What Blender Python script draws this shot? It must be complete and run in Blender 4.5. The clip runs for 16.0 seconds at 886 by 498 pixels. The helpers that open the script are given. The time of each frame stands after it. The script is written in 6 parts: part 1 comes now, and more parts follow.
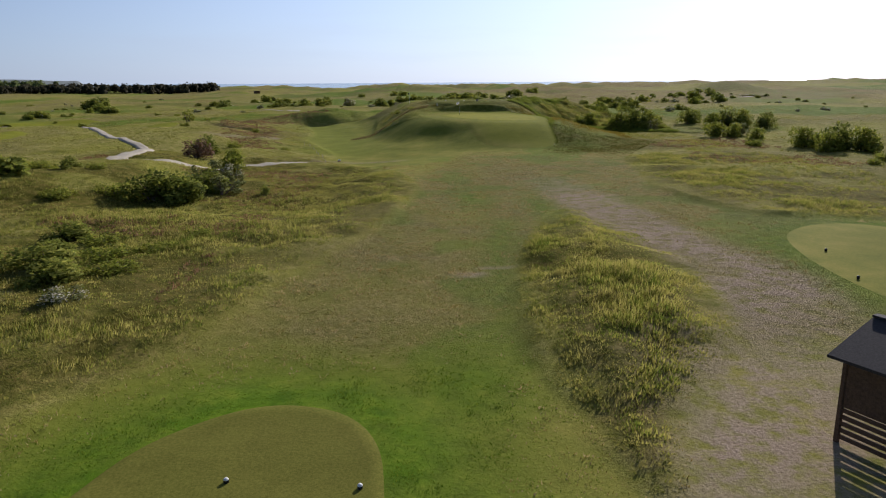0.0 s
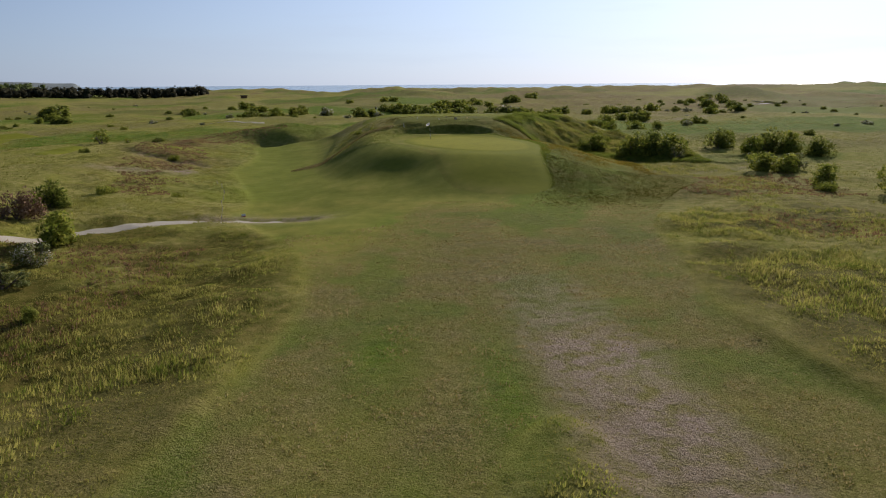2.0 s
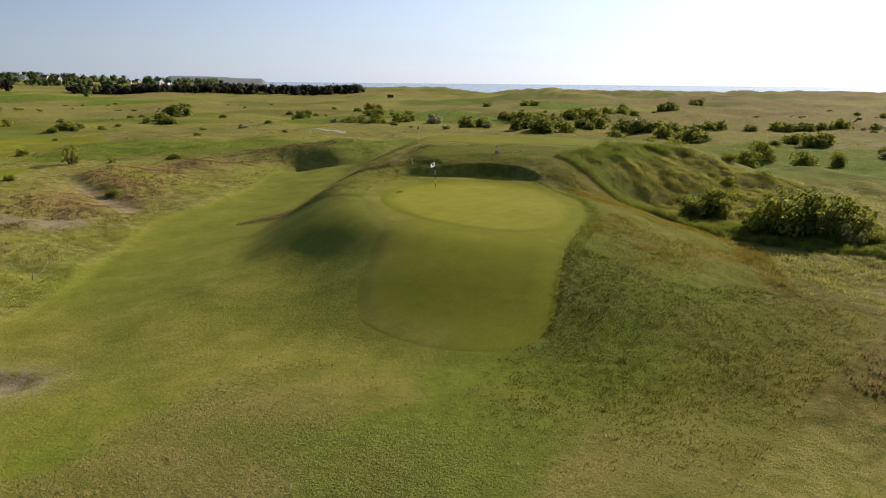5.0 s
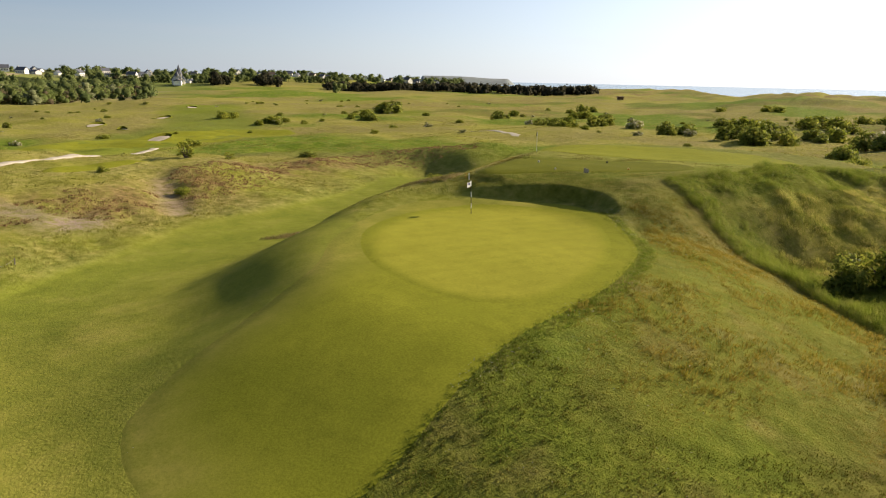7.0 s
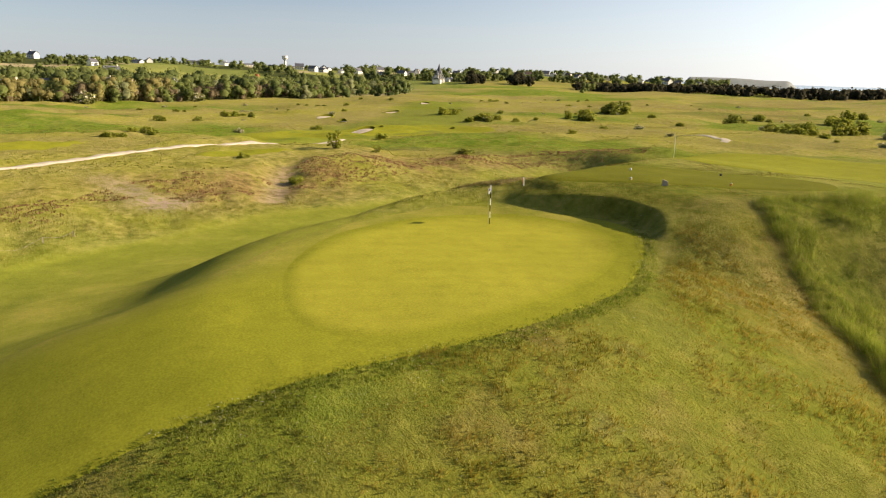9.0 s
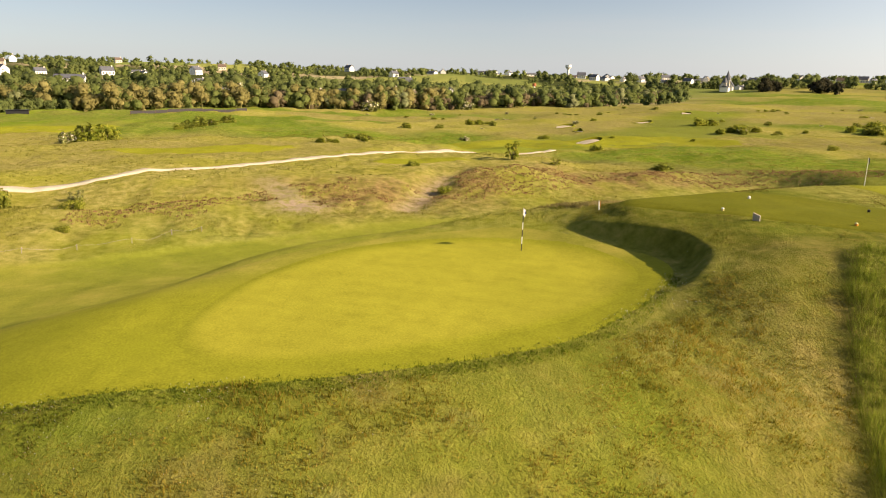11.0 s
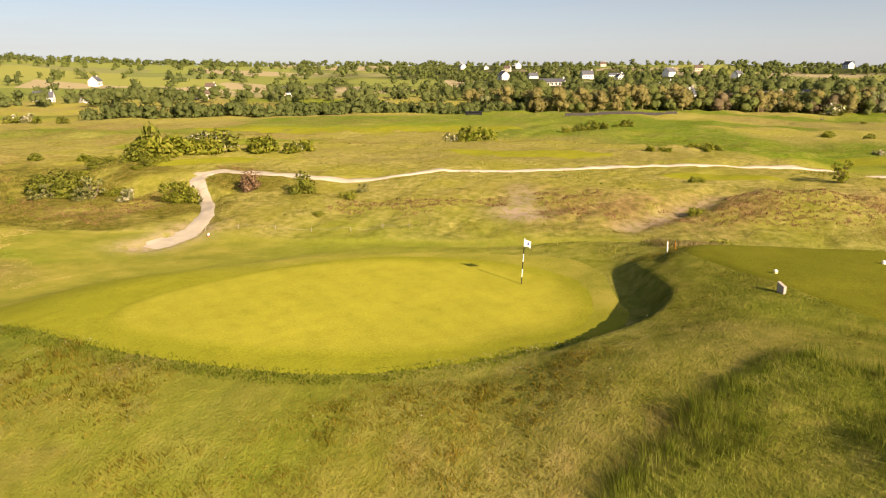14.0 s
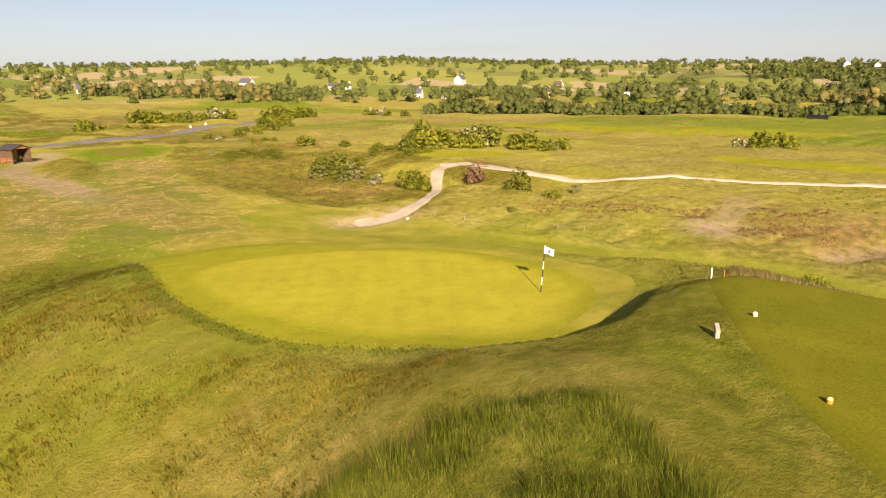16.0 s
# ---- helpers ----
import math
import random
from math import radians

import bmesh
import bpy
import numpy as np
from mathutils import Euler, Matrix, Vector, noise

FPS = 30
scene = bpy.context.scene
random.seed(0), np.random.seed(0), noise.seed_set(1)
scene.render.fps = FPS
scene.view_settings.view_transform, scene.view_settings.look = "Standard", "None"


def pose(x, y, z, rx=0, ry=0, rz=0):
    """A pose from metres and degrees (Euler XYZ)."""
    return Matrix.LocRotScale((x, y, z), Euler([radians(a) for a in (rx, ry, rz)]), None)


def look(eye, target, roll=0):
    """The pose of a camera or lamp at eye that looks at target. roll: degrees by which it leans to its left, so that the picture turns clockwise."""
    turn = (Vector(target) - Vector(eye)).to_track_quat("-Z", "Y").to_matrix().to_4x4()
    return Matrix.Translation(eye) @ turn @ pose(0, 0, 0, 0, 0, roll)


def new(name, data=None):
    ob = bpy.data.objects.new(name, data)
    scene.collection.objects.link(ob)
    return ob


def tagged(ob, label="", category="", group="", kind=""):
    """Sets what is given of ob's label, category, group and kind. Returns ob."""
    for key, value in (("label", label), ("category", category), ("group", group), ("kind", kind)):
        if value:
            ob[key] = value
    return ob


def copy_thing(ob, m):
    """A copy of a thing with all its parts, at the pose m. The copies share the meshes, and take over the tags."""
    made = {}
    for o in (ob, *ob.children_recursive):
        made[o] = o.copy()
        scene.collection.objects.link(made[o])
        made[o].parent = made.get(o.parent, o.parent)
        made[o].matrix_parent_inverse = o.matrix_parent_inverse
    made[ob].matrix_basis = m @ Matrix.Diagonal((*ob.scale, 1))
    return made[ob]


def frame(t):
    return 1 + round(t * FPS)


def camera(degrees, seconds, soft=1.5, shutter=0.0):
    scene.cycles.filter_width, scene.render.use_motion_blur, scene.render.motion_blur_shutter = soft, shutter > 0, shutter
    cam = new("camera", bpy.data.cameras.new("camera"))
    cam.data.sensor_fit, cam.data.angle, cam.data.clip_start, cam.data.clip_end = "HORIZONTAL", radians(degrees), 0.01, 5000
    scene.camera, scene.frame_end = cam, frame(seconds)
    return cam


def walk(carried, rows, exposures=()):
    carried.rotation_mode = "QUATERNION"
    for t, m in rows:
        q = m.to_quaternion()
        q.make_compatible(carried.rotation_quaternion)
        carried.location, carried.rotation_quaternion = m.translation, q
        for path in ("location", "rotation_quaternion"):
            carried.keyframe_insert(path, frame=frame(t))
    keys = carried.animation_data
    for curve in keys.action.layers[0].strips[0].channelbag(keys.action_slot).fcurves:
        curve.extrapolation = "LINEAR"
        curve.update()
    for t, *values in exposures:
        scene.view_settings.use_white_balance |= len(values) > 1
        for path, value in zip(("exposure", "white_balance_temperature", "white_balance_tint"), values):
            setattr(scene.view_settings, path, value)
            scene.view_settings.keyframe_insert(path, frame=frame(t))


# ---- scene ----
cam = camera(64.6, 16.0, soft=1.1)
PATH = [
    (0, (0.641, -7.015, 8.63), (0.662, -5.07, 8.163), -0.4),
    (0.5, (1.538, -1.717, 8.76), (1.56, 0.227, 8.291), -0.4),
    (1, (2.567, 4.504, 9.083), (2.594, 6.448, 8.613), -0.4),
    (1.5, (3.913, 11.869, 9.736), (3.941, 13.814, 9.269), -0.5),
    (2, (5.577, 19.234, 10.237), (5.594, 21.18, 9.775), -0.4),
    (2.5, (7.521, 26.559, 10.535), (7.502, 28.506, 10.079), -0.2),
    (3, (9.717, 33.502, 10.761), (9.638, 35.449, 10.311), 0.1),
    (3.2, (10.626, 35.932, 10.809), (10.521, 37.879, 10.361), 0.2),
    (5.3, (20.011, 57.281, 11.921), (19.49, 59.155, 11.452), 0.6),
    (5.5, (20.864, 59.301, 11.931), (20.281, 61.156, 11.462), 0.7),
    (6, (22.933, 64.23, 11.86), (22.192, 66.027, 11.391), 0.9),
    (6.5, (25.034, 68.812, 11.733), (24.138, 70.537, 11.261), 1.1),
    (7, (27.19, 73.097, 11.53), (26.148, 74.738, 11.058), 1.2),
    (7.5, (29.378, 77.084, 11.385), (28.185, 78.618, 10.912), 1.3),
    (8, (31.138, 80.548, 11.27), (29.811, 81.965, 10.793), 1.4),
    (8.5, (32.585, 83.661, 11.179), (31.136, 84.952, 10.697), 1.5),
    (8.7, (33.042, 84.887, 11.164), (31.552, 86.13, 10.679), 1.6),
    (11, (36.735, 99.58, 11.565), (34.853, 100.051, 11.082), 1.0),
    (11.5, (37.138, 102.85, 11.751), (35.217, 103.123, 11.267), 0.6),
    (12, (37.312, 106.351, 11.944), (35.372, 106.421, 11.461), 0.3),
    (12.5, (37.099, 109.949, 12.078), (35.164, 109.809, 11.596), 0.5),
    (13, (36.513, 113.6, 12.261), (34.604, 113.248, 11.778), 0.2),
    (13.5, (35.676, 117.27, 12.462), (33.821, 116.702, 11.976), -0.1),
    (14, (34.427, 120.808, 12.545), (32.655, 120.02, 12.058), -0.5),
    (14.5, (32.869, 124.227, 12.476), (31.208, 123.222, 11.995), -0.5),
    (15, (30.917, 127.397, 12.479), (29.394, 126.193, 12.0), -0.6),
    (15.5, (28.708, 130.187, 12.485), (27.347, 128.802, 12.005), -0.5),
    (16, (26.463, 132.42, 12.521), (25.274, 130.885, 12.039), -0.6),
]
walk(cam, [(t, look(eye, target, roll)) for t, eye, target, roll in PATH],
     [(0, 0.05, 5500, 16), (2.0, -0.12, 5600, 15), (3.0, -0.08, 5700, 15), (5.5, 0.45, 6200, 15), (7, 0.75, 6600, 13), (8.5, 0.95, 7000, 14), (11, 1.1, 7600, 16), (16, 1.06, 7800, 21)])

# ---- light ----
SUN_AZ, SUN_EL = 28.0, 24.5      # degrees right of +y, degrees above the horizon
world = bpy.data.worlds.new("sky")
scene.world = world
world.use_nodes = True
wn = world.node_tree
sky = wn.nodes.new("ShaderNodeTexSky")
sky.sky_type = "NISHITA"
sky.sun_disc = False
sky.sun_elevation = radians(SUN_EL)
sky.sun_rotation = radians(SUN_AZ)
sky.air_density, sky.dust_density, sky.ozone_density = 0.75, 0.5, 2.4
wn.nodes["Background"].inputs["Strength"].default_value = 0.056
coord = wn.nodes.new("ShaderNodeTexCoord")
stretch = wn.nodes.new("ShaderNodeMapping")
stretch.inputs["Scale"].default_value = (1.2, 1.2, 13.0)
wn.links.new(coord.outputs["Generated"], stretch.inputs["Vector"])
wisps = wn.nodes.new("ShaderNodeTexNoise")
wisps.inputs["Scale"].default_value, wisps.inputs["Detail"].default_value, wisps.inputs["Roughness"].default_value = 1.6, 6.0, 0.6
wn.links.new(stretch.outputs["Vector"], wisps.inputs["Vector"])
veil = wn.nodes.new("ShaderNodeMapRange")
veil.inputs["From Min"].default_value, veil.inputs["From Max"].default_value, veil.inputs["To Max"].default_value = 0.50, 0.78, 0.30
wn.links.new(wisps.outputs["Fac"], veil.inputs["Value"])
cirrus = wn.nodes.new("ShaderNodeMix")      # thin high cloud over the whole sky
cirrus.data_type = "RGBA"
cirrus.inputs["B"].default_value = (4.9, 5.0, 5.2, 1)
wn.links.new(veil.outputs["Result"], cirrus.inputs["Factor"])
wn.links.new(sky.outputs["Color"], cirrus.inputs["A"])
sun_dir = Vector((math.sin(radians(SUN_AZ)) * math.cos(radians(SUN_EL)), math.cos(radians(SUN_AZ)) * math.cos(radians(SUN_EL)), math.sin(radians(SUN_EL))))
# haze over the sea spreads the sun's light into a wide pale glow round it
toward = wn.nodes.new("ShaderNodeVectorMath")
toward.operation = "DOT_PRODUCT"
toward.inputs[1].default_value = (math.sin(radians(SUN_AZ)), math.cos(radians(SUN_AZ)), 0.12)
wn.links.new(coord.outputs["Generated"], toward.inputs[0])
glow_width = wn.nodes.new("ShaderNodeMapRange")
glow_width.inputs["From Min"].default_value, glow_width.inputs["From Max"].default_value, glow_width.inputs["To Max"].default_value = -0.2, 1.0, 1.0
wn.links.new(toward.outputs["Value"], glow_width.inputs["Value"])
glow_fall = wn.nodes.new("ShaderNodeMath")
glow_fall.operation = "POWER"
glow_fall.inputs[1].default_value = 2.0
wn.links.new(glow_width.outputs["Result"], glow_fall.inputs[0])
aureole = wn.nodes.new("ShaderNodeMix")
aureole.data_type, aureole.blend_type = "RGBA", "ADD"
aureole.inputs["B"].default_value = (8.0, 8.2, 8.0, 1)
wn.links.new(glow_fall.outputs["Value"], aureole.inputs["Factor"])
split = wn.nodes.new("ShaderNodeSeparateXYZ")
wn.links.new(coord.outputs["Generated"], split.inputs["Vector"])
low_sky = wn.nodes.new("ShaderNodeMapRange")
low_sky.inputs["From Min"].default_value, low_sky.inputs["From Max"].default_value = 0.16, 0.0
low_sky.inputs["To Max"].default_value = 0.65
wn.links.new(split.outputs["Z"], low_sky.inputs["Value"])
sea_haze = wn.nodes.new("ShaderNodeMix")
sea_haze.data_type = "RGBA"
sea_haze.inputs["B"].default_value = (4.9, 5.8, 7.0, 1)
wn.links.new(low_sky.outputs["Result"], sea_haze.inputs["Factor"])
wn.links.new(cirrus.outputs["Result"], sea_haze.inputs["A"])
wn.links.new(sea_haze.outputs["Result"], aureole.inputs["A"])
wn.links.new(aureole.outputs["Result"], wn.nodes["Background"].inputs["Color"])
sun_data = bpy.data.lights.new("sun", "SUN")
sun_data.energy, sun_data.angle, sun_data.color = 5.0, radians(0.55), (1.0, 0.86, 0.66)
sun = new("sun", sun_data)
sun.matrix_world = look(sun_dir * 200, (0, 0, 0))

# ---- plan: outlines on the ground ----
RNG = np.random.default_rng(7)


def smooth(t):
    t = np.clip(t, 0.0, 1.0)
    return t * t * (3 - 2 * t)


def curve(pts, n=6, closed=True):
    """A Catmull-Rom line through the points."""
    p = np.array(pts, float)
    k = len(p)
    out = []
    for i in range(k if closed else k - 1):
        if closed:
            a, b, c, d = p[(i - 1) % k], p[i], p[(i + 1) % k], p[(i + 2) % k]
        else:
            a, b, c, d = p[max(i - 1, 0)], p[i], p[i + 1], p[min(i + 2, k - 1)]
        for j in range(n):
            t = j / n
            out.append(0.5 * (2 * b + (c - a) * t + (2 * a - 5 * b + 4 * c - d) * t * t + (3 * b - a - 3 * c + d) * t ** 3))
    if not closed:
        out.append(p[-1])
    return np.array(out)


FAR_AWAY = 24.0


def near_line(x, y, line):
    (ax, ay), (bx, by) = line.min(0) - FAR_AWAY, line.max(0) + FAR_AWAY
    return (x > ax) & (x < bx) & (y > ay) & (y < by)


def line_distance(x, y, line, closed=False):
    """Distance to a line, up to FAR_AWAY."""
    x, y = np.asarray(x, float), np.asarray(y, float)
    out = np.full(x.shape, FAR_AWAY)
    k = near_line(x, y, line)
    if k.any():
        out[k] = np.minimum(FAR_AWAY, exact_distance(x[k], y[k], line, closed))
    return out


def exact_distance(x, y, line, closed=False):
    best = np.full(np.shape(x), 1e9)
    q = np.vstack([line, line[:1]]) if closed else line
    for (ax, ay), (bx, by) in zip(q[:-1], q[1:]):
        dx, dy = bx - ax, by - ay
        t = np.clip(((x - ax) * dx + (y - ay) * dy) / (dx * dx + dy * dy + 1e-9), 0, 1)
        best = np.minimum(best, (x - ax - t * dx) ** 2 + (y - ay - t * dy) ** 2)
    return np.sqrt(best)


def inside(x, y, line):
    x, y = np.asarray(x, float), np.asarray(y, float)
    out = np.zeros(x.shape, bool)
    k = near_line(x, y, line)
    if k.any():
        out[k] = exact_inside(x[k], y[k], line)
    return out


def exact_inside(x, y, line):
    odd = np.zeros(np.shape(x), bool)
    q = np.vstack([line, line[:1]])
    for (ax, ay), (bx, by) in zip(q[:-1], q[1:]):
        if ay == by:
            continue
        odd ^= ((ay > y) != (by > y)) & (x < (bx - ax) * (y - ay) / (by - ay) + ax)
    return odd


def depth_in(x, y, line):
    """Distance to the outline, negative outside and positive inside."""
    d = line_distance(x, y, line, True)
    return np.where(inside(x, y, line), d, -d)


TABLE = RNG.random((256, 256))


def value_noise(x, y, size, seed=0):
    u, v = np.asarray(x, float) / size + 17.3 * seed + 1000, np.asarray(y, float) / size + 31.7 * seed + 1000
    iu, iv = np.floor(u).astype(int), np.floor(v).astype(int)
    fu, fv = smooth(u - iu), smooth(v - iv)
    g = lambda a, b: TABLE[a % 256, b % 256]
    return (g(iu, iv) * (1 - fu) + g(iu + 1, iv) * fu) * (1 - fv) + (g(iu, iv + 1) * (1 - fu) + g(iu + 1, iv + 1) * fu) * fv - 0.5


def fractal(x, y, size, seed=0, n=3):
    return sum(value_noise(x, y, size / 2 ** i, seed + i) / 2 ** i for i in range(n))


GREEN = curve([(14.2, 96.2), (11.0, 96.4), (6.2, 98.8), (2.3, 103.5), (1.2, 109.5), (3.4, 113.9), (8.2, 115.8), (11.9, 114.3), (14.6, 110.7), (16.2, 106.6), (16.9, 102.0), (16.4, 98.2)])
APRON = curve([(7.4, 85.2), (10.4, 83.5), (13.6, 83.1), (15.7, 84.1), (16.7, 86.4), (16.7, 91), (16.9, 95), (17.5, 99), (17.6, 103), (16.7, 108.3), (14.0, 113.0), (11.4, 115.8), (8.4, 116.9), (4.6, 115.9), (1.4, 114.4), (-0.6, 111.8), (-0.2, 107), (2.0, 101), (4.4, 97), (5.2, 92.5), (6.0, 88)])
BOWL = curve([(17.7, 99), (17.8, 103), (17.0, 108.5), (14.7, 113.5), (12.8, 116.2), (10.8, 117.9), (8.0, 118.3), (5.6, 117.4), (3.4, 116.3), (1.2, 115.1), (-0.6, 113.6), (-1.6, 111.4), (-0.4, 107), (2.0, 101), (5.4, 97), (11.0, 94.6), (15.4, 95)])
TEE_FRONT = curve([(-7.6, 3.5), (-7, 6.4), (-6.3, 8.3), (-4.9, 9.8), (-3.5, 10.3), (-1.9, 9.8), (-0.9, 8.4), (-0.5, 6.2), (-0.4, 2), (-2, -4), (-6, -5), (-8, -1)])
TEE_SIDE = curve([(17.4, 22.1), (19, 30), (23.1, 33.5), (27, 32), (29, 25), (24, 16.5), (18.5, 16.5)])
TEE_BACK = curve([(1.9, 118.2), (-0.4, 121.5), (0.4, 127), (5, 131), (12, 133.5), (14, 131), (12.0, 127.2), (9.2, 123.9), (5.6, 120.6)])
FAR_GREEN = curve([(-5, 138), (4, 136), (14, 139), (20, 146), (12, 154), (0, 152), (-7, 146)])
RIDGE = curve([(2.6, 118.6), (6.5, 119.2), (11.5, 119.4), (13.4, 122.5), (15.5, 130), (19.5, 139), (24, 148), (12, 158), (-3, 152), (-2, 141), (0, 130), (1.4, 121.5)])
WEDGE = curve([(4.2, 10.6), (3.7, 16), (4.6, 25.4), (7.4, 36.6), (9.8, 38.6), (12.3, 30), (12.1, 20.6), (10.7, 15.4), (7.2, 10.4), (5.5, 6)])
FAIRWAY = curve([(-10.3, 9.1), (-9, 11.9), (-7.3, 16.5), (-5.4, 24.8), (-3.2, 32), (-0.7, 48.5), (-3, 61.1), (-8, 71), (-12.5, 79), (-12, 82), (-13.5, 89.5), (-17.5, 101), (-20.5, 110), (-21, 120), (-23, 132), (-26, 145), (-20, 152), (-12.5, 145), (-10.5, 130), (-10, 118), (-8, 111), (-2.5, 107.5), (3, 104), (18, 94), (24, 93), (27, 96), (33, 93), (26, 80), (21, 68), (19.7, 59.1), (18.3, 47.7), (20.9, 37.1), (26, 35.1), (31, 32.1), (34, 21.1), (20, 7.1), (10, -8.9), (-14, -8.9)])
TALL = curve([(14.0, 122.2), (17, 119.6), (20, 117.4), (23.2, 115.2), (26, 112), (31, 108.5), (45, 106), (60, 112), (64, 150), (34, 152), (20.5, 140), (17.2, 130), (15.0, 125)])
WORN = curve([(10.5, 55), (11.6, 45), (12.4, 35), (13.6, 28.5), (14.4, 21.5), (13.2, 15.5), (10, 10), (7.5, 4), (6, -5)], closed=False)
TRACK = curve([(3.6, 7), (3.2, 16), (3.8, 27), (5.6, 41), (6.5, 57), (7, 71)], closed=False)
VALLEY = curve([(-8, 80), (-13, 92), (-15, 105), (-17, 118), (-21, 133), (-26, 150)], closed=False)
BANK = curve([(-22, 85), (-25.5, 95), (-28.5, 106), (-31, 118), (-36, 134), (-36, 150), (-30, 164)], closed=False)
LOWER_PATH = curve([(-5.5, 76.6), (-8.4, 76.4), (-11.6, 76.0), (-16.8, 73.2), (-21.6, 69.0), (-24.6, 65.4), (-27.0, 63.0), (-29.8, 62.6)], closed=False)
UPPER_PATH = curve([(-27.5, 61.6), (-30.6, 62.8), (-31.4, 67), (-32.0, 72), (-33.4, 77), (-36.6, 82.4), (-41.1, 87.8), (-47.0, 97), (-54.3, 109), (-61.5, 121), (-71, 137), (-81, 150)], closed=False)
TERRACE = curve([(-27.5, 54), (-27.5, 60), (-29, 66), (-33, 73), (-36, 82), (-36.5, 92), (-36, 102), (-36.5, 112), (-38, 122), (-41, 128), (-52, 131), (-66, 126), (-78, 108), (-78, 86), (-66, 62), (-52, 44), (-36, 44)])
NORTH_PATH = curve([(-40, 206), (-43, 212), (-50, 217), (-60, 219)], closed=False)
ROAD = curve([(60, -4), (30, -13), (12.4, -18.5), (4.9, -20.3), (-10, -24.5), (-22, -32), (-33, -41), (-60, -62)], closed=False)
SIDE_TRACK = curve([(26, 92), (30.3, 94.4), (35, 98), (41, 101), (50, 103)], closed=False)
SAND_SPOT, SAND_GULLY = curve([(-37, 98.4), (-28.8, 100.9), (-23.8, 102.5)], closed=False), curve([(-38, 119), (-31, 115), (-24.8, 111.6)], closed=False)

# ---- terrain ----
HILL_YAW = [-180, -120, -40, 25, 36, 50, 64, 94, 111, 126, 142, 160, 174, 180]
HILL_TOP = [22, 12, 0, 0, 8, 13, 18, 24, 28, 31, 43, 35, 29, 25]


def mown(x, y):
    d = depth_in(x, y, FAIRWAY)
    w = depth_in(x, y, WEDGE)
    return smooth((d + 0.6) / 1.2) * (1 - smooth((w + 0.5) / 1.0))


def height(x, y):
    x, y = np.asarray(x, float), np.asarray(y, float)
    r = np.hypot(x, y - 60)
    yaw = np.degrees(np.arctan2(-x, y))
    near = 1 - smooth((r - 90) / 120)
    z = 0.1 + 0.25 * fractal(x, y, 26, 3) + 0 * x
    far = smooth((r - 110) / 260)
    z = z + far * (2.6 * fractal(x, y, 48, 5) + 2.4 * np.abs(fractal(x, y, 24, 9)) - 0.5)
    z = z + smooth((r - 62) / 40) * (1.5 * np.abs(fractal(x, y, 17, 81)) + 0.8 * np.abs(fractal(x, y, 8, 83, 2)) - 0.35) * smooth((line_distance(x, y, UPPER_PATH) - 1.5) / 5)
    north = smooth((58 - yaw) / 25) * smooth((yaw + 110) / 20)
    # dunes along the shore
    shore = smooth((y - 380) / 260) * north
    shore = shore * (1 - 0.85 * smooth((yaw - 14) / 6))
    z = z + shore * (1.5 + 2.0 * smooth((-6 - yaw) / 14) + 3.0 * fractal(x, y, 90, 11) + 5.5 * np.abs(fractal(x, y, 34, 17)))
    z = z + 6 * np.exp(-(((x - 195) / 24) ** 2 + ((y - 475) / 30) ** 2))
    z = z - 4.6 * smooth((r - 150) / 170) * smooth((yaw - 40) / 14)
    z = z + 4 * np.exp(-(((x - 430) / 60) ** 2 + ((y - 720) / 45) ** 2))
    z = np.where(north > 0.2, z - 26 * smooth((y - 860 - 500 * smooth((-x - 120) / 200)) / 260) * smooth((north - 0.2) / 0.5), z)
    # inland hills
    top = np.interp(yaw, HILL_YAW, HILL_TOP)
    open_side = smooth((64 - yaw) / 8)
    z = z + top * smooth((r - 330 - 420 * open_side) / (950 - 370 * open_side)) * (1 + 0.25 * fractal(x, y, 420, 13)) + 7 * smooth((r - 400) / 500) * fractal(x, y, 260, 15) * smooth(top / 15)
    # the valley and the heather bank
    z = z - 1.05 * np.exp(-(line_distance(x, y, VALLEY) / 8.0) ** 2)
    b = line_distance(x, y, BANK)
    z = z + 0.25 * np.exp(-(b / 5.5) ** 2) * (1 + 0.9 * fractal(x, y, 6, 4)) + np.exp(-(b / 9.0) ** 2) * (0.5 * np.abs(fractal(x, y, 4.2, 37, 2)) - 0.1)
    z = z - 0.7 * np.exp(-(line_distance(x, y, SAND_GULLY) / 2.0) ** 2)
    z = z - 1.3 * np.exp(-(((x + 27) / 5.5) ** 2 + ((y - 154) / 4.5) ** 2)) + 1.5 * np.exp(-(((x + 25) / 9) ** 2 + ((y - 166) / 6) ** 2))
    terrace = depth_in(x, y, TERRACE)
    z = z + 1.15 * smooth(1 + terrace / (7.5 + 2 * smooth((y - 84) / 8)))
    z = z - 0.75 * smooth((-3 - x) / 7) * smooth((x + 27) / 6) * smooth((y - 34) / 12) * smooth((75 - y) / 8)
    z = z - 0.55 * np.exp(-(((x + 35) / 5) ** 2 + ((y - 80) / 5) ** 2)) - 1.1 * smooth((y - 108) / 28) * smooth((-48 - x) / 12)
    z = z - 1.3 * smooth((-x - 78) / 16)
    z = z + 0.5 * smooth(1.5 - np.hypot((x + 41) / 12.0, (y - 47.5) / 6.5))
    z = z - 0.5 * np.exp(-(((x + 48) / 9) ** 2 + ((y - 71) / 4.5) ** 2))
    # hummocks of the rough
    rough = 1 - mown(x, y)
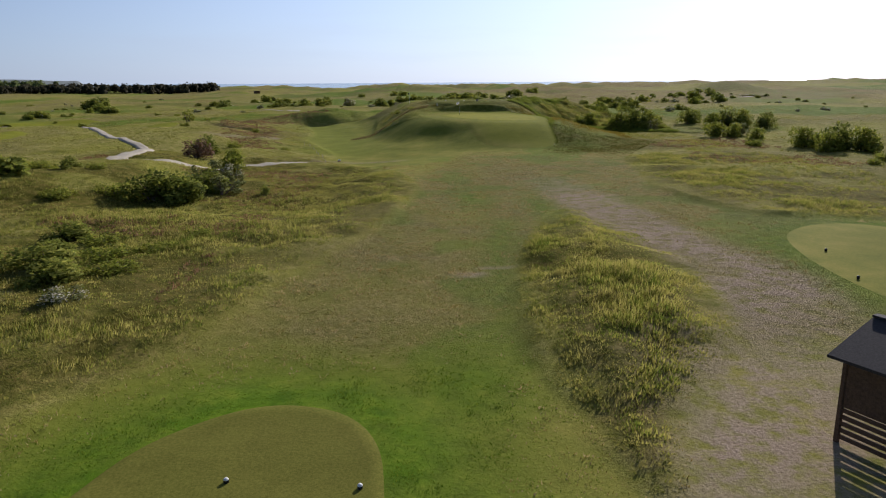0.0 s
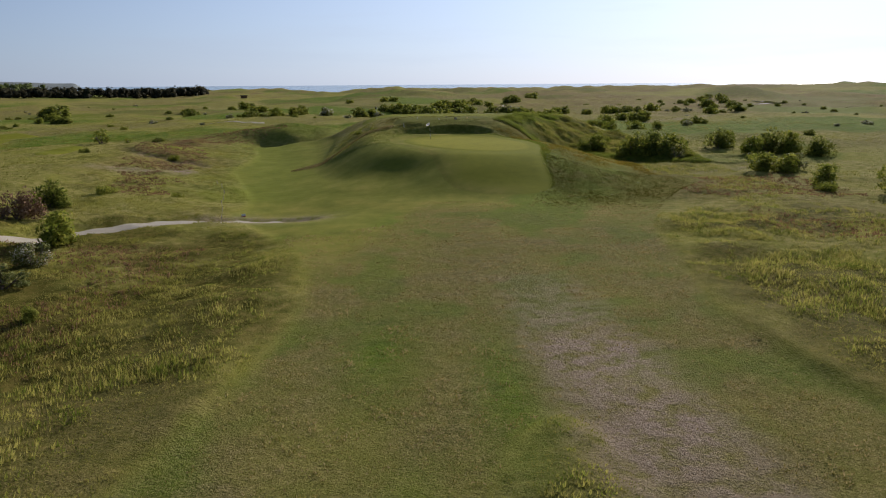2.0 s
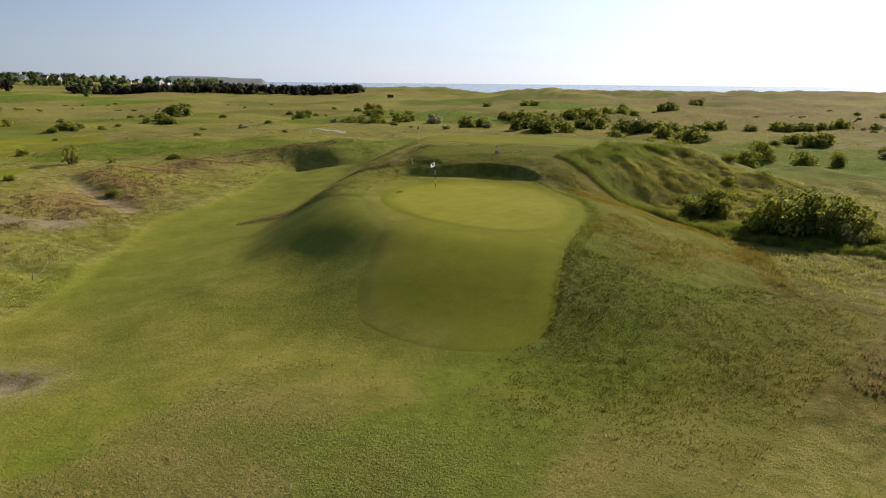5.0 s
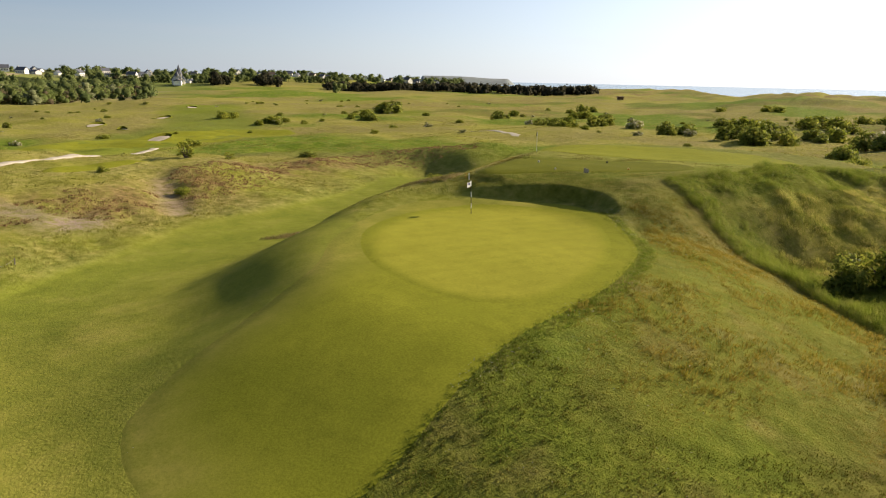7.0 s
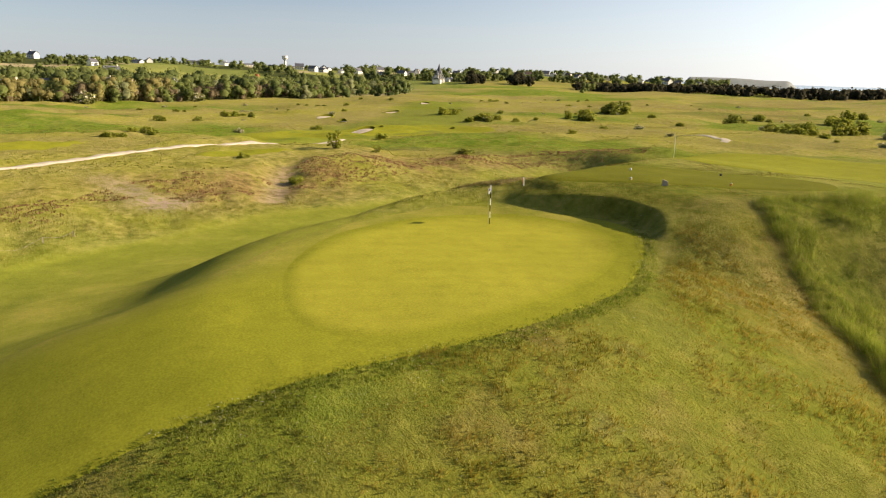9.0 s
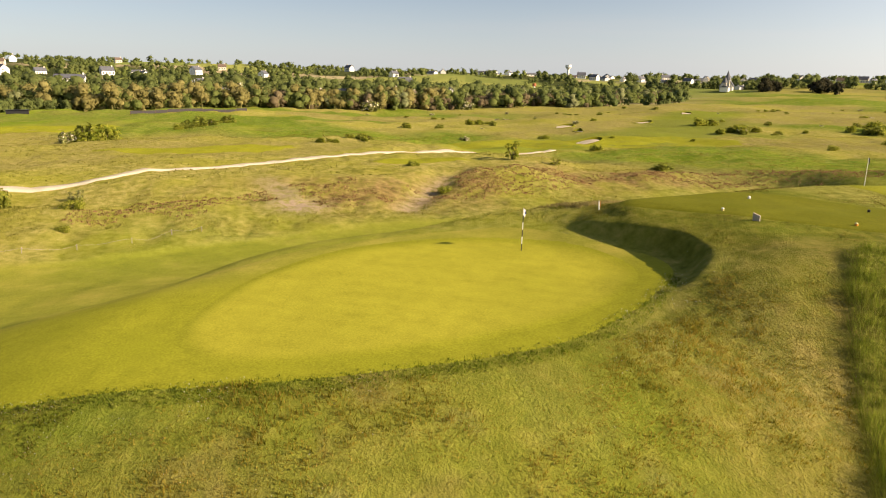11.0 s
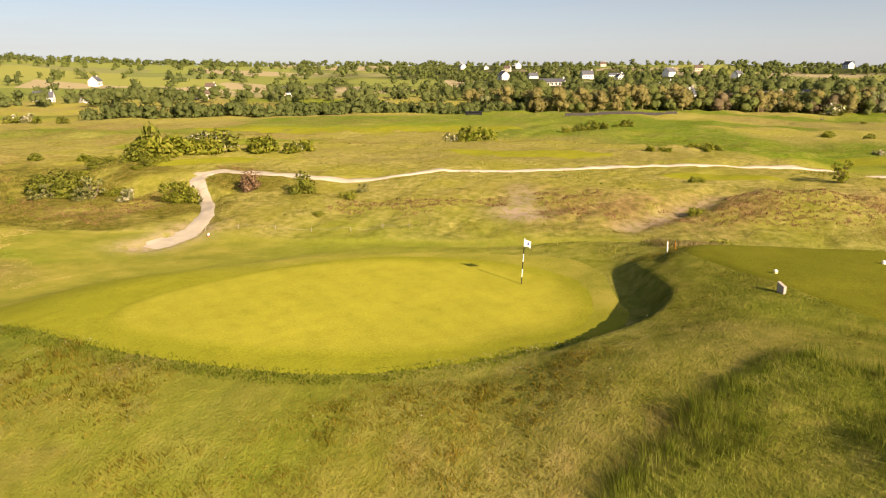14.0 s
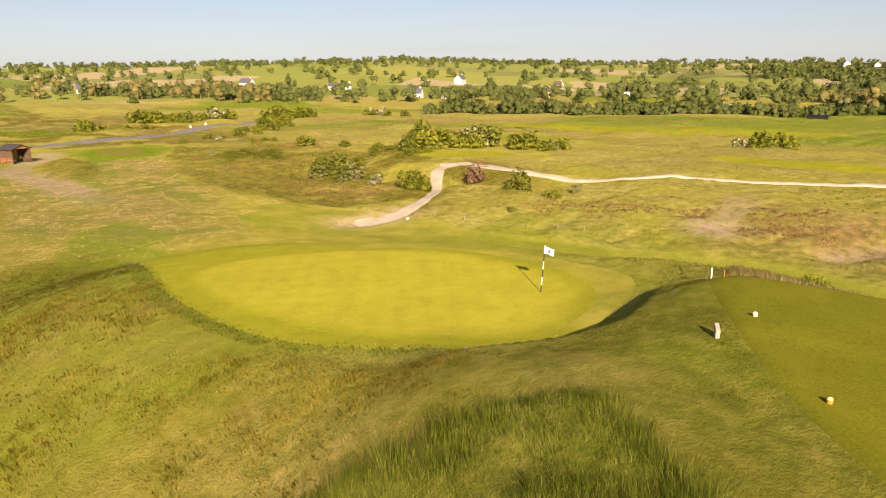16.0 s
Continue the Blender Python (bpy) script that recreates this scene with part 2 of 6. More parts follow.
    z = z + near * rough * (0.30 * fractal(x, y, 7, 21) + 0.16 * fractal(x, y, 2.2, 25, 2) + 0.30 * np.abs(fractal(x, y, 3.2, 87, 2)) - 0.05) + rough * near * 0.12
    # raised tees
    z = z + 0.12 * smooth((depth_in(x, y, TEE_FRONT) + 2.5) / 2.8)
    z = z + 0.12 * smooth((depth_in(x, y, TEE_SIDE) + 2.0) / 2.4)
    w = depth_in(x, y, WEDGE)
    z = z + 0.35 * smooth(w / 3)
    # the mound of the putting green
    g = depth_in(x, y, BOWL)
    east = smooth((x - 8) / 8)
    south = smooth((97 - y) / 8)
    reach = (6.4 * (1 - east) + 9.5 * east) * (1 - south) + 10.5 * south
    floor_z = 3.05 - 0.25 * smooth((104 - y) / 10)
    mound = z + (floor_z - z) * smooth(1 + g / (reach + 3.0)) * 1.0
    lift = np.where(g > -15, mound, z)
    z = np.maximum(z, lift)
    z = z - 0.85 * np.exp(-(((x - 1.6) / 4.2) ** 2 + ((y - 91.8) / 4.6) ** 2))
    # the ridge with the next tee
    e = depth_in(x, y, RIDGE)
    slope = 5.5 + 9 * smooth((y - 120) / 12) * smooth((x - 8) / 8) + 4.5 * smooth((x - 2) / 10) * smooth((y - 106) / 15) + 8 * smooth((2 - x) / 6)
    rim_near = smooth((g + 3.6) / 3.6) * smooth((y - 110) / 4)
    crest = 4.95 - 0.5 * smooth((y - 134) / 10) + 0.18 * fractal(x, y, 6, 33) - 0.42 * rim_near
    crest = crest + 0.42 * np.abs(fractal(x, y, 2.3, 35, 2)) * np.exp(-((g + 0.9) / 1.0) ** 2) * smooth((7 - x) / 5)
    z = z + np.maximum(0, crest - z) * smooth(1 + e / slope)
    # the bowl of the green cuts into the ridge with a steep lip
    banked = floor_z + 0.45 * smooth(1 - g / 4.5) * smooth((y - 109) / 5)
    z = z + (banked - z) * smooth(g / 0.9 + 0.2) * np.where(z > banked, 1, 0.55)
    # tall grass stands on a slight shelf
    k = depth_in(x, y, TALL)
    z = z + smooth((k + 0.1) / 0.7) * (0.22 + (0.65 * fractal(x, y, 4.5, 75, 2) + 0.5 * np.abs(fractal(x, y, 2.6, 77, 2))) * smooth(k / 2.5) * (1 - smooth((k - 20) / 4)))
    # paths lie a little low
    for p, w, deep in ((LOWER_PATH, 0.8, 0.26), (UPPER_PATH, 1.0, 0.12), (ROAD, 3.0, 0.12)):
        q = line_distance(x, y, p)
        z = z - deep * (1 - smooth((q - w) / 0.8))
    return z


def h1(x, y):
    return float(height(np.array([x]), np.array([y]))[0])


# ---- materials ----
def material(name, rough=0.9):
    m = bpy.data.materials.new(name)
    m.use_nodes = True
    b = m.node_tree.nodes["Principled BSDF"]
    b.inputs["Roughness"].default_value = rough
    b.inputs["Specular IOR Level"].default_value = 0.25
    return m, m.node_tree, b


def node(nt, kind, **values):
    n = nt.nodes.new(kind)
    for k, v in values.items():
        n.inputs[k.replace("_", " ")].default_value = v
    return n


def noise_of(nt, scale, detail=4, rough=0.6, vector=None):
    n = node(nt, "ShaderNodeTexNoise", Scale=scale, Detail=detail, Roughness=rough)
    if vector is None:
        t = nt.nodes.new("ShaderNodeTexCoord")
        vector = t.outputs["Object"]
    nt.links.new(vector, n.inputs["Vector"])
    return n.outputs["Fac"]


def ramp(nt, fac, stops):
    n = nt.nodes.new("ShaderNodeValToRGB")
    while len(n.color_ramp.elements) < len(stops):
        n.color_ramp.elements.new(0.5)
    for e, (p, c) in zip(n.color_ramp.elements, stops):
        e.position, e.color = p, (*c, 1) if len(c) == 3 else c
    nt.links.new(fac, n.inputs["Fac"])
    return n.outputs["Color"]


def mix(nt, fac, a, b, mode="MIX"):
    n = nt.nodes.new("ShaderNodeMix")
    n.data_type, n.blend_type = "RGBA", mode
    for v, s in ((fac, n.inputs["Factor"]), (a, n.inputs["A"]), (b, n.inputs["B"])):
        if isinstance(v, (int, float)):
            s.default_value = v
        elif isinstance(v, tuple):
            s.default_value = (*v, 1)
        else:
            nt.links.new(v, s)
    return n.outputs["Result"]


def calc(nt, op, a, b=None):
    n = nt.nodes.new("ShaderNodeMath")
    n.operation = op
    n.use_clamp = op in ("MULTIPLY_ADD",)
    for i, v in enumerate((a, b)):
        if v is None:
            continue
        if isinstance(v, (int, float)):
            n.inputs[i].default_value = v
        else:
            nt.links.new(v, n.inputs[i])
    return n.outputs["Value"]


def bump(nt, b, fac, strength=0.5, distance=0.1):
    n = node(nt, "ShaderNodeBump", Strength=strength, Distance=distance)
    nt.links.new(fac, n.inputs["Height"])
    nt.links.new(n.outputs["Normal"], b.inputs["Normal"])


def short_turf(nt, fine, blot):
    turf = ramp(nt, blot, [(0.30, (0.135, 0.158, 0.02)), (0.5, (0.23, 0.226, 0.035)), (0.70, (0.34, 0.295, 0.065))])
    return mix(nt, 0.28, turf, ramp(nt, fine, [(0.34, (0.09, 0.11, 0.012)), (0.66, (0.38, 0.33, 0.07))]))


def ground_material():
    m, nt, b = material("dune_grassland", 0.95)
    b.inputs["Specular IOR Level"].default_value = 0.02
    b.inputs["Diffuse Roughness"].default_value = 0.13
    att = nt.nodes.new("ShaderNodeVertexColor")
    att.layer_name = "cover"
    sep = nt.nodes.new("ShaderNodeSeparateColor")
    nt.links.new(att.outputs["Color"], sep.inputs["Color"])
    dry, lush, heath, bare = sep.outputs["Red"], sep.outputs["Green"], sep.outputs["Blue"], att.outputs["Alpha"]
    att2 = nt.nodes.new("ShaderNodeVertexColor")
    att2.layer_name = "land"
    sep2 = nt.nodes.new("ShaderNodeSeparateColor")
    nt.links.new(att2.outputs["Color"], sep2.inputs["Color"])
    short, field, wood = sep2.outputs["Red"], sep2.outputs["Green"], sep2.outputs["Blue"]
    fine, mid, broad, blot = noise_of(nt, 9, 5, 0.7), noise_of(nt, 1.3, 5, 0.65), noise_of(nt, 0.11, 4), noise_of(nt, 0.35, 5, 0.65)
    rough = ramp(nt, mid, [(0.28, (0.15, 0.155, 0.03)), (0.42, (0.25, 0.235, 0.052)), (0.60, (0.36, 0.315, 0.095)), (0.78, (0.49, 0.42, 0.165))])
    rough = mix(nt, ramp(nt, broad, [(0.40, (0, 0, 0)), (0.62, (1, 1, 1))]), rough, mix(nt, 0.5, rough, (0.24, 0.25, 0.018)))
    turf = short_turf(nt, fine, blot)
    # dark base under long grass, with the shade between blades in its colour
    shaded_base = ramp(nt, mid, [(0.3, (0.055, 0.062, 0.009)), (0.5, (0.12, 0.108, 0.018)), (0.7, (0.215, 0.165, 0.04))])
    rough = mix(nt, calc(nt, "MULTIPLY", att2.outputs["Alpha"], 0.95), rough, shaded_base)
    col = mix(nt, short, rough, turf)
    tan = ramp(nt, noise_of(nt, 3.2, 6, 0.75), [(0.34, (0.075, 0.08, 0.018)), (0.46, (0.165, 0.142, 0.042)), (0.55, (0.275, 0.225, 0.085)), (0.70, (0.43, 0.35, 0.16))])
    tan = mix(nt, 0.55, tan, ramp(nt, noise_of(nt, 15, 4, 0.75), [(0.36, (0.045, 0.05, 0.012)), (0.5, (0.20, 0.17, 0.058)), (0.66, (0.50, 0.40, 0.19))]))
    edge = lambda f, n, gain: calc(nt, "MULTIPLY", f, ramp(nt, n, gain))
    col = mix(nt, edge(dry, blot, [(0.30, (0.35,) * 3), (0.62, (1, 1, 1))]), col, tan)
    green = ramp(nt, mid, [(0.3, (0.055, 0.115, 0.006)), (0.55, (0.11, 0.19, 0.009)), (0.75, (0.185, 0.245, 0.018))])
    col = mix(nt, edge(lush, blot, [(0.28, (0.45,) * 3), (0.55, (1, 1, 1))]), col, green)
    heather = ramp(nt, mid, [(0.3, (0.09, 0.068, 0.026)), (0.5, (0.21, 0.13, 0.06)), (0.66, (0.31, 0.20, 0.10)), (0.8, (0.28, 0.23, 0.055))])
    col = mix(nt, edge(heath, blot, [(0.34, (0.15,) * 3), (0.58, (1, 1, 1))]), col, heather)
    sand = ramp(nt, fine, [(0.3, (0.23, 0.17, 0.115)), (0.5, (0.34, 0.26, 0.185)), (0.75, (0.46, 0.37, 0.275))])
    col = mix(nt, edge(bare, mid, [(0.36, (0.12,) * 3), (0.56, (1, 1, 1))]), col, sand)
    # farmland far off
    tc = nt.nodes.new("ShaderNodeTexCoord")
    vor = node(nt, "ShaderNodeTexVoronoi", Scale=0.0075)
    nt.links.new(tc.outputs["Object"], vor.inputs["Vector"])
    sepv = nt.nodes.new("ShaderNodeSeparateColor")
    nt.links.new(vor.outputs["Color"], sepv.inputs["Color"])
    fields = ramp(nt, sepv.outputs["Red"], [(0.0, (0.18, 0.225, 0.055)), (0.4, (0.25, 0.26, 0.07)), (0.62, (0.14, 0.18, 0.045)), (0.8, (0.33, 0.28, 0.16))])
    col = mix(nt, field, col, fields)
    col = mix(nt, wood, col, ramp(nt, noise_of(nt, 0.06, 5, 0.7), [(0.35, (0.03, 0.042, 0.014)), (0.65, (0.07, 0.08, 0.025))]))
    nt.links.new(col, b.inputs["Base Color"])
    h = calc(nt, "ADD", calc(nt, "MULTIPLY", mid, 0.9), calc(nt, "MULTIPLY", fine, 0.85))
    even = calc(nt, "MULTIPLY", short, calc(nt, "SUBTRACT", 1.0, dry))
    h = calc(nt, "MULTIPLY", h, calc(nt, "SUBTRACT", 1.0, calc(nt, "MULTIPLY", even, 0.75)))
    bump(nt, b, h, 0.8, 0.22)
    return m


def turf_material(name, dark, light, relief=0.03, rim=None):
    """Mown turf; towards its rim it takes on the look of the turf beside it."""
    m, nt, b = material(name, 0.9)
    b.inputs["Specular IOR Level"].default_value = 0.02
    b.inputs["Diffuse Roughness"].default_value = 0.13
    f = noise_of(nt, 14, 4, 0.7)
    s = noise_of(nt, 0.45, 4, 0.6)
    blotch = noise_of(nt, 0.9, 6, 0.7)

    def look_of(dark, light):
        mid = tuple(0.5 * (p + q) for p, q in zip(dark, light))
        c = ramp(nt, s, [(0.3, dark), (0.52, mid), (0.72, light)])
        c = mix(nt, ramp(nt, blotch, [(0.35, (0.0,) * 3), (0.65, (0.8,) * 3)]), c, tuple(0.66 * v for v in dark))
        return mix(nt, 0.4, c, ramp(nt, f, [(0.3, tuple(0.5 * v for v in dark)), (0.7, tuple(1.25 * v for v in light))]))

    c = look_of(dark, light)
    if relief < 0.012:
        way = nt.nodes.new("ShaderNodeMapping")
        way.inputs["Rotation"].default_value = (0, 0, radians(35))
        tc = nt.nodes.new("ShaderNodeTexCoord")
        nt.links.new(tc.outputs["Object"], way.inputs["Vector"])
        wave = node(nt, "ShaderNodeTexWave", Scale=0.28, Distortion=1.2, Detail=2.0)
        nt.links.new(way.outputs["Vector"], wave.inputs["Vector"])
        c = mix(nt, calc(nt, "MULTIPLY", wave.outputs["Fac"], 0.05), c, tuple(1.35 * v for v in light))
    if rim is not None:
        att = nt.nodes.new("ShaderNodeVertexColor")
        att.layer_name = "rim"
        sep = nt.nodes.new("ShaderNodeSeparateColor")
        nt.links.new(att.outputs["Color"], sep.inputs["Color"])
        other = short_turf(nt, noise_of(nt, 9, 5, 0.7), noise_of(nt, 0.35, 5, 0.65)) if rim == "fairway" else look_of(*rim)
        c = mix(nt, sep.outputs["Red"], c, other)
    nt.links.new(c, b.inputs["Base Color"])
    bump(nt, b, f, 0.35, relief)
    return m


def sand_material(name, lo, hi, scale=4.0):
    m, nt, b = material(name, 0.95)
    f, s = noise_of(nt, scale * 5, 5, 0.7), noise_of(nt, scale * 0.2, 4, 0.6)
    c = mix(nt, 0.5, ramp(nt, f, [(0.3, lo), (0.7, hi)]), ramp(nt, s, [(0.32, lo), (0.66, hi)]))
    nt.links.new(c, b.inputs["Base Color"])
    bump(nt, b, f, 0.5, 0.04)
    return m


def leaf_material(name, stops, glow=0.3, patch=0.8, each=0.5, crown=0.0):
    """Leaves: a colour of its own for each leaf, and light that comes through."""
    m, nt, b = material(name, 0.65)
    b.inputs["Specular IOR Level"].default_value = 0.04
    g = nt.nodes.new("ShaderNodeNewGeometry")
    oi = nt.nodes.new("ShaderNodeObjectInfo")
    f = calc(nt, "ADD", calc(nt, "MULTIPLY", g.outputs["Random Per Island"], each), calc(nt, "MULTIPLY", noise_of(nt, patch, 3), 0.88 - each))
    f = calc(nt, "ADD", f, calc(nt, "MULTIPLY", oi.outputs["Random"], 0.12))
    if crown:
        leaves = noise_of(nt, crown, 4, 0.75)
        f = calc(nt, "ADD", f, calc(nt, "MULTIPLY", calc(nt, "SUBTRACT", leaves, 0.5), 0.5))
        bump(nt, b, leaves, 0.5, 0.8)
    c = ramp(nt, f, stops)
    nt.links.new(c, b.inputs["Base Color"])
    t = nt.nodes.new("ShaderNodeBsdfTranslucent")
    nt.links.new(c, t.inputs["Color"])
    x = nt.nodes.new("ShaderNodeMixShader")
    x.inputs["Fac"].default_value = glow
    nt.links.new(b.outputs["BSDF"], x.inputs[1])
    nt.links.new(t.outputs["BSDF"], x.inputs[2])
    nt.links.new(x.outputs["Shader"], nt.nodes["Material Output"].inputs["Surface"])
    return m


def plain_material(name, color, rough=0.8, scale=6.0, vary=0.25, relief=0.0):
    m, nt, b = material(name, rough)
    lo, hi = tuple(v * (1 - vary) for v in color), tuple(min(1, v * (1 + vary)) for v in color)
    f = noise_of(nt, scale, 5, 0.65)
    nt.links.new(ramp(nt, f, [(0.3, lo), (0.7, hi)]), b.inputs["Base Color"])
    if relief:
        bump(nt, b, f, 0.4, relief)
    return m


GROUND = ground_material()
FRINGE = ((0.195, 0.212, 0.017), (0.30, 0.298, 0.030))
M_GREEN = turf_material("putting_turf", (0.28, 0.28, 0.029), (0.375, 0.352, 0.042), 0.01, FRINGE)
M_APRON = turf_material("fringe_turf", *FRINGE, 0.015, "fairway")
M_TEE = turf_material("tee_turf", (0.115, 0.128, 0.011), (0.182, 0.182, 0.02), 0.015)
M_TEE_SIDE = turf_material("side_tee_turf", (0.12, 0.14, 0.015), (0.21, 0.205, 0.032), 0.02, "fairway")
M_TEE_WORN = turf_material("worn_tee_turf", (0.135, 0.145, 0.022), (0.225, 0.205, 0.042), 0.02)
M_PATH = sand_material("path_sand", (0.33, 0.29, 0.215), (0.52, 0.46, 0.36))
M_BUNKER = sand_material("bunker_sand", (0.33, 0.28, 0.20), (0.50, 0.43, 0.33))
M_ROAD = sand_material("asphalt", (0.13, 0.125, 0.115), (0.20, 0.19, 0.175), 8)
M_GRASS = leaf_material("rough_grass", [(0.32, (0.11, 0.155, 0.018)), (0.42, (0.225, 0.25, 0.038)), (0.51, (0.36, 0.335, 0.072)), (0.62, (0.43, 0.38, 0.105))], 0.50, 0.6, 0.25)
M_DUNE = leaf_material("dune_grass", [(0.30, (0.20, 0.205, 0.034)), (0.43, (0.29, 0.275, 0.056)), (0.56, (0.36, 0.325, 0.085)), (0.70, (0.43, 0.38, 0.13))], 0.5, 0.12, 0.08)
M_TALL = leaf_material("tall_grass", [(0.26, (0.071, 0.122, 0.011)), (0.42, (0.145, 0.200, 0.020)), (0.58, (0.242, 0.271, 0.041)), (0.76, (0.363, 0.335, 0.102))], 0.48, 1.4, 0.22)
M_HEATH = leaf_material("heather_sprigs", [(0.20, (0.133, 0.090, 0.036)), (0.50, (0.307, 0.180, 0.087)), (0.80, (0.450, 0.296, 0.154))], 0.35, 0.5)
M_LEAF = leaf_material("hawthorn_leaves", [(0.2, (0.119, 0.159, 0.018)), (0.5, (0.250, 0.277, 0.036)), (0.8, (0.425, 0.401, 0.072))], 0.5)
M_LEAF_DARK = leaf_material("dark_leaves", [(0.2, (0.111, 0.144, 0.022)), (0.5, (0.221, 0.246, 0.040)), (0.8, (0.377, 0.366, 0.072))], 0.5)
M_LEAF_RED = leaf_material("reddish_twigs", [(0.2, (0.13, 0.08, 0.045)), (0.5, (0.24, 0.15, 0.085)), (0.8, (0.36, 0.24, 0.14))], 0.2)
M_LEAF_GREY = leaf_material("grey_green_leaves", [(0.2, (0.103, 0.127, 0.035)), (0.5, (0.218, 0.230, 0.070)), (0.8, (0.380, 0.368, 0.150))], 0.25)
M_BLOSSOM = leaf_material("white_blossom", [(0.2, (0.25, 0.23, 0.12)), (0.45, (0.55, 0.50, 0.36)), (0.8, (0.76, 0.72, 0.58))], 0.2)
M_BANK = leaf_material("bank_grass", [(0.26, (0.078, 0.090, 0.009)), (0.42, (0.170, 0.155, 0.015)), (0.56, (0.285, 0.216, 0.031)), (0.74, (0.386, 0.276, 0.064))], 0.42, 0.5, 0.3)
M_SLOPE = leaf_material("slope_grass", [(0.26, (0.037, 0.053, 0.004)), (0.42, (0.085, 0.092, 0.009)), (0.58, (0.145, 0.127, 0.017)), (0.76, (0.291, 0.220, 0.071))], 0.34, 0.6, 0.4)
M_STRAW = leaf_material("straw_grass", [(0.28, (0.15, 0.135, 0.04)), (0.45, (0.27, 0.225, 0.08)), (0.7, (0.44, 0.36, 0.16))], 0.35, 0.8, 0.3)
M_LUSH = leaf_material("lush_grass", [(0.26, (0.055, 0.115, 0.008)), (0.45, (0.115, 0.20, 0.012)), (0.7, (0.23, 0.29, 0.03))], 0.3, 0.7, 0.35)
M_FAIR = leaf_material("fairway_blades", [(0.30, (0.165, 0.178, 0.024)), (0.43, (0.356, 0.297, 0.073)), (0.56, (0.528, 0.416, 0.152)), (0.72, (0.726, 0.568, 0.290))], 0.30, 0.5, 0.45)
def tree_materials(name, stops, patch):
    """Loose leaves that let light through, and the dense inner crown."""
    return leaf_material(name, stops, 0.5, patch, 0.22, 0.7), leaf_material(name + "_inner", stops, 0.45, patch, 0.15, 0.7)


# woodland stops are lightened and close together: distance haze put into the leaf colour
M_TREES = tree_materials("hazed_woodland_leaves", [(0.2, (0.102, 0.136, 0.035)), (0.45, (0.153, 0.191, 0.051)), (0.75, (0.213, 0.243, 0.073))], 0.05)
M_TREES_DARK = tree_materials("hazed_dark_woodland_leaves", [(0.2, (0.093, 0.126, 0.040)), (0.45, (0.137, 0.170, 0.053)), (0.75, (0.190, 0.217, 0.072))], 0.04)
M_TREES_RED = tree_materials("hazed_brown_woodland_leaves", [(0.2, (0.128, 0.102, 0.058)), (0.45, (0.197, 0.153, 0.086)), (0.75, (0.269, 0.217, 0.122))], 0.09)
M_POPLAR = tree_materials("golden_poplar_leaves", [(0.2, (0.174, 0.162, 0.057)), (0.45, (0.275, 0.244, 0.086)), (0.75, (0.368, 0.326, 0.127))], 0.12)
M_WILLOW = tree_materials("grey_willow_leaves", [(0.2, (0.158, 0.178, 0.074)), (0.45, (0.236, 0.256, 0.112)), (0.75, (0.330, 0.342, 0.172))], 0.12)
M_PINE = tree_materials("pine_needles", [(0.2, (0.028, 0.030, 0.015)), (0.5, (0.055, 0.052, 0.028)), (0.8, (0.09, 0.085, 0.042))], 0.1)
M_DAISY = plain_material("daisy_petals", (0.66, 0.64, 0.55), 0.8, 30, 0.1)
# distance haze is put into this pale grey-green base colour
M_HEADLAND = plain_material("hazed_headland_cliff", (0.21, 0.235, 0.225), 0.95, 0.02, 0.2)
M_BARK = plain_material("bark", (0.16, 0.12, 0.085), 0.9, 8, 0.4, 0.02)
M_WOOD = plain_material("dark_brown_wood", (0.11, 0.07, 0.045), 0.85, 14, 0.35, 0.01)
M_CEDAR = plain_material("orange_brown_timber", (0.30, 0.13, 0.055), 0.75, 14, 0.3, 0.01)
M_FELT = plain_material("dark_roof_felt", (0.055, 0.05, 0.05), 0.9, 20, 0.3, 0.01)
M_WHITE = plain_material("white_paint", (0.78, 0.77, 0.73), 0.6, 8, 0.06)
M_RENDER = plain_material("white_render", (0.76, 0.74, 0.68), 0.85, 1.5, 0.08)
M_CREAM = plain_material("cream_render", (0.6, 0.54, 0.43), 0.85, 1.5, 0.1)
M_TILE = plain_material("red_roof_tiles", (0.36, 0.12, 0.06), 0.85, 3, 0.25)
M_BROWN_TILE = plain_material("brown_roof_tiles", (0.13, 0.095, 0.075), 0.85, 3, 0.25)
M_SLATE = plain_material("slate_roof", (0.10, 0.105, 0.12), 0.6, 3, 0.25)
M_STONE = plain_material("pale_stone", (0.34, 0.30, 0.25), 0.85, 20, 0.15, 0.01)
M_BLACK = plain_material("black_paint", (0.02, 0.02, 0.022), 0.5, 8, 0.2)
M_BLUE = plain_material("blue_cloth", (0.06, 0.07, 0.28), 0.8, 8, 0.15)
M_CLOTH = plain_material("white_cloth", (0.78, 0.77, 0.78), 0.8, 8, 0.05)
M_ORANGE = plain_material("orange_paint", (0.65, 0.26, 0.03), 0.6, 8, 0.1)
M_YELLOW = plain_material("pale_yellow_paint", (0.75, 0.62, 0.30), 0.6, 8, 0.1)
M_RED = plain_material("red_paint", (0.45, 0.07, 0.05), 0.6, 8, 0.1)
M_GLASS = plain_material("dark_window_glass", (0.03, 0.035, 0.04), 0.15, 2, 0.2)


def sea_material():
    m, nt, b = material("sea_water", 0.18)
    b.inputs["Base Color"].default_value = (0.10, 0.17, 0.22, 1)
    b.inputs["Specular IOR Level"].default_value = 0.5
    bump(nt, b, noise_of(nt, 0.08, 4), 0.4, 1.5)
    return m


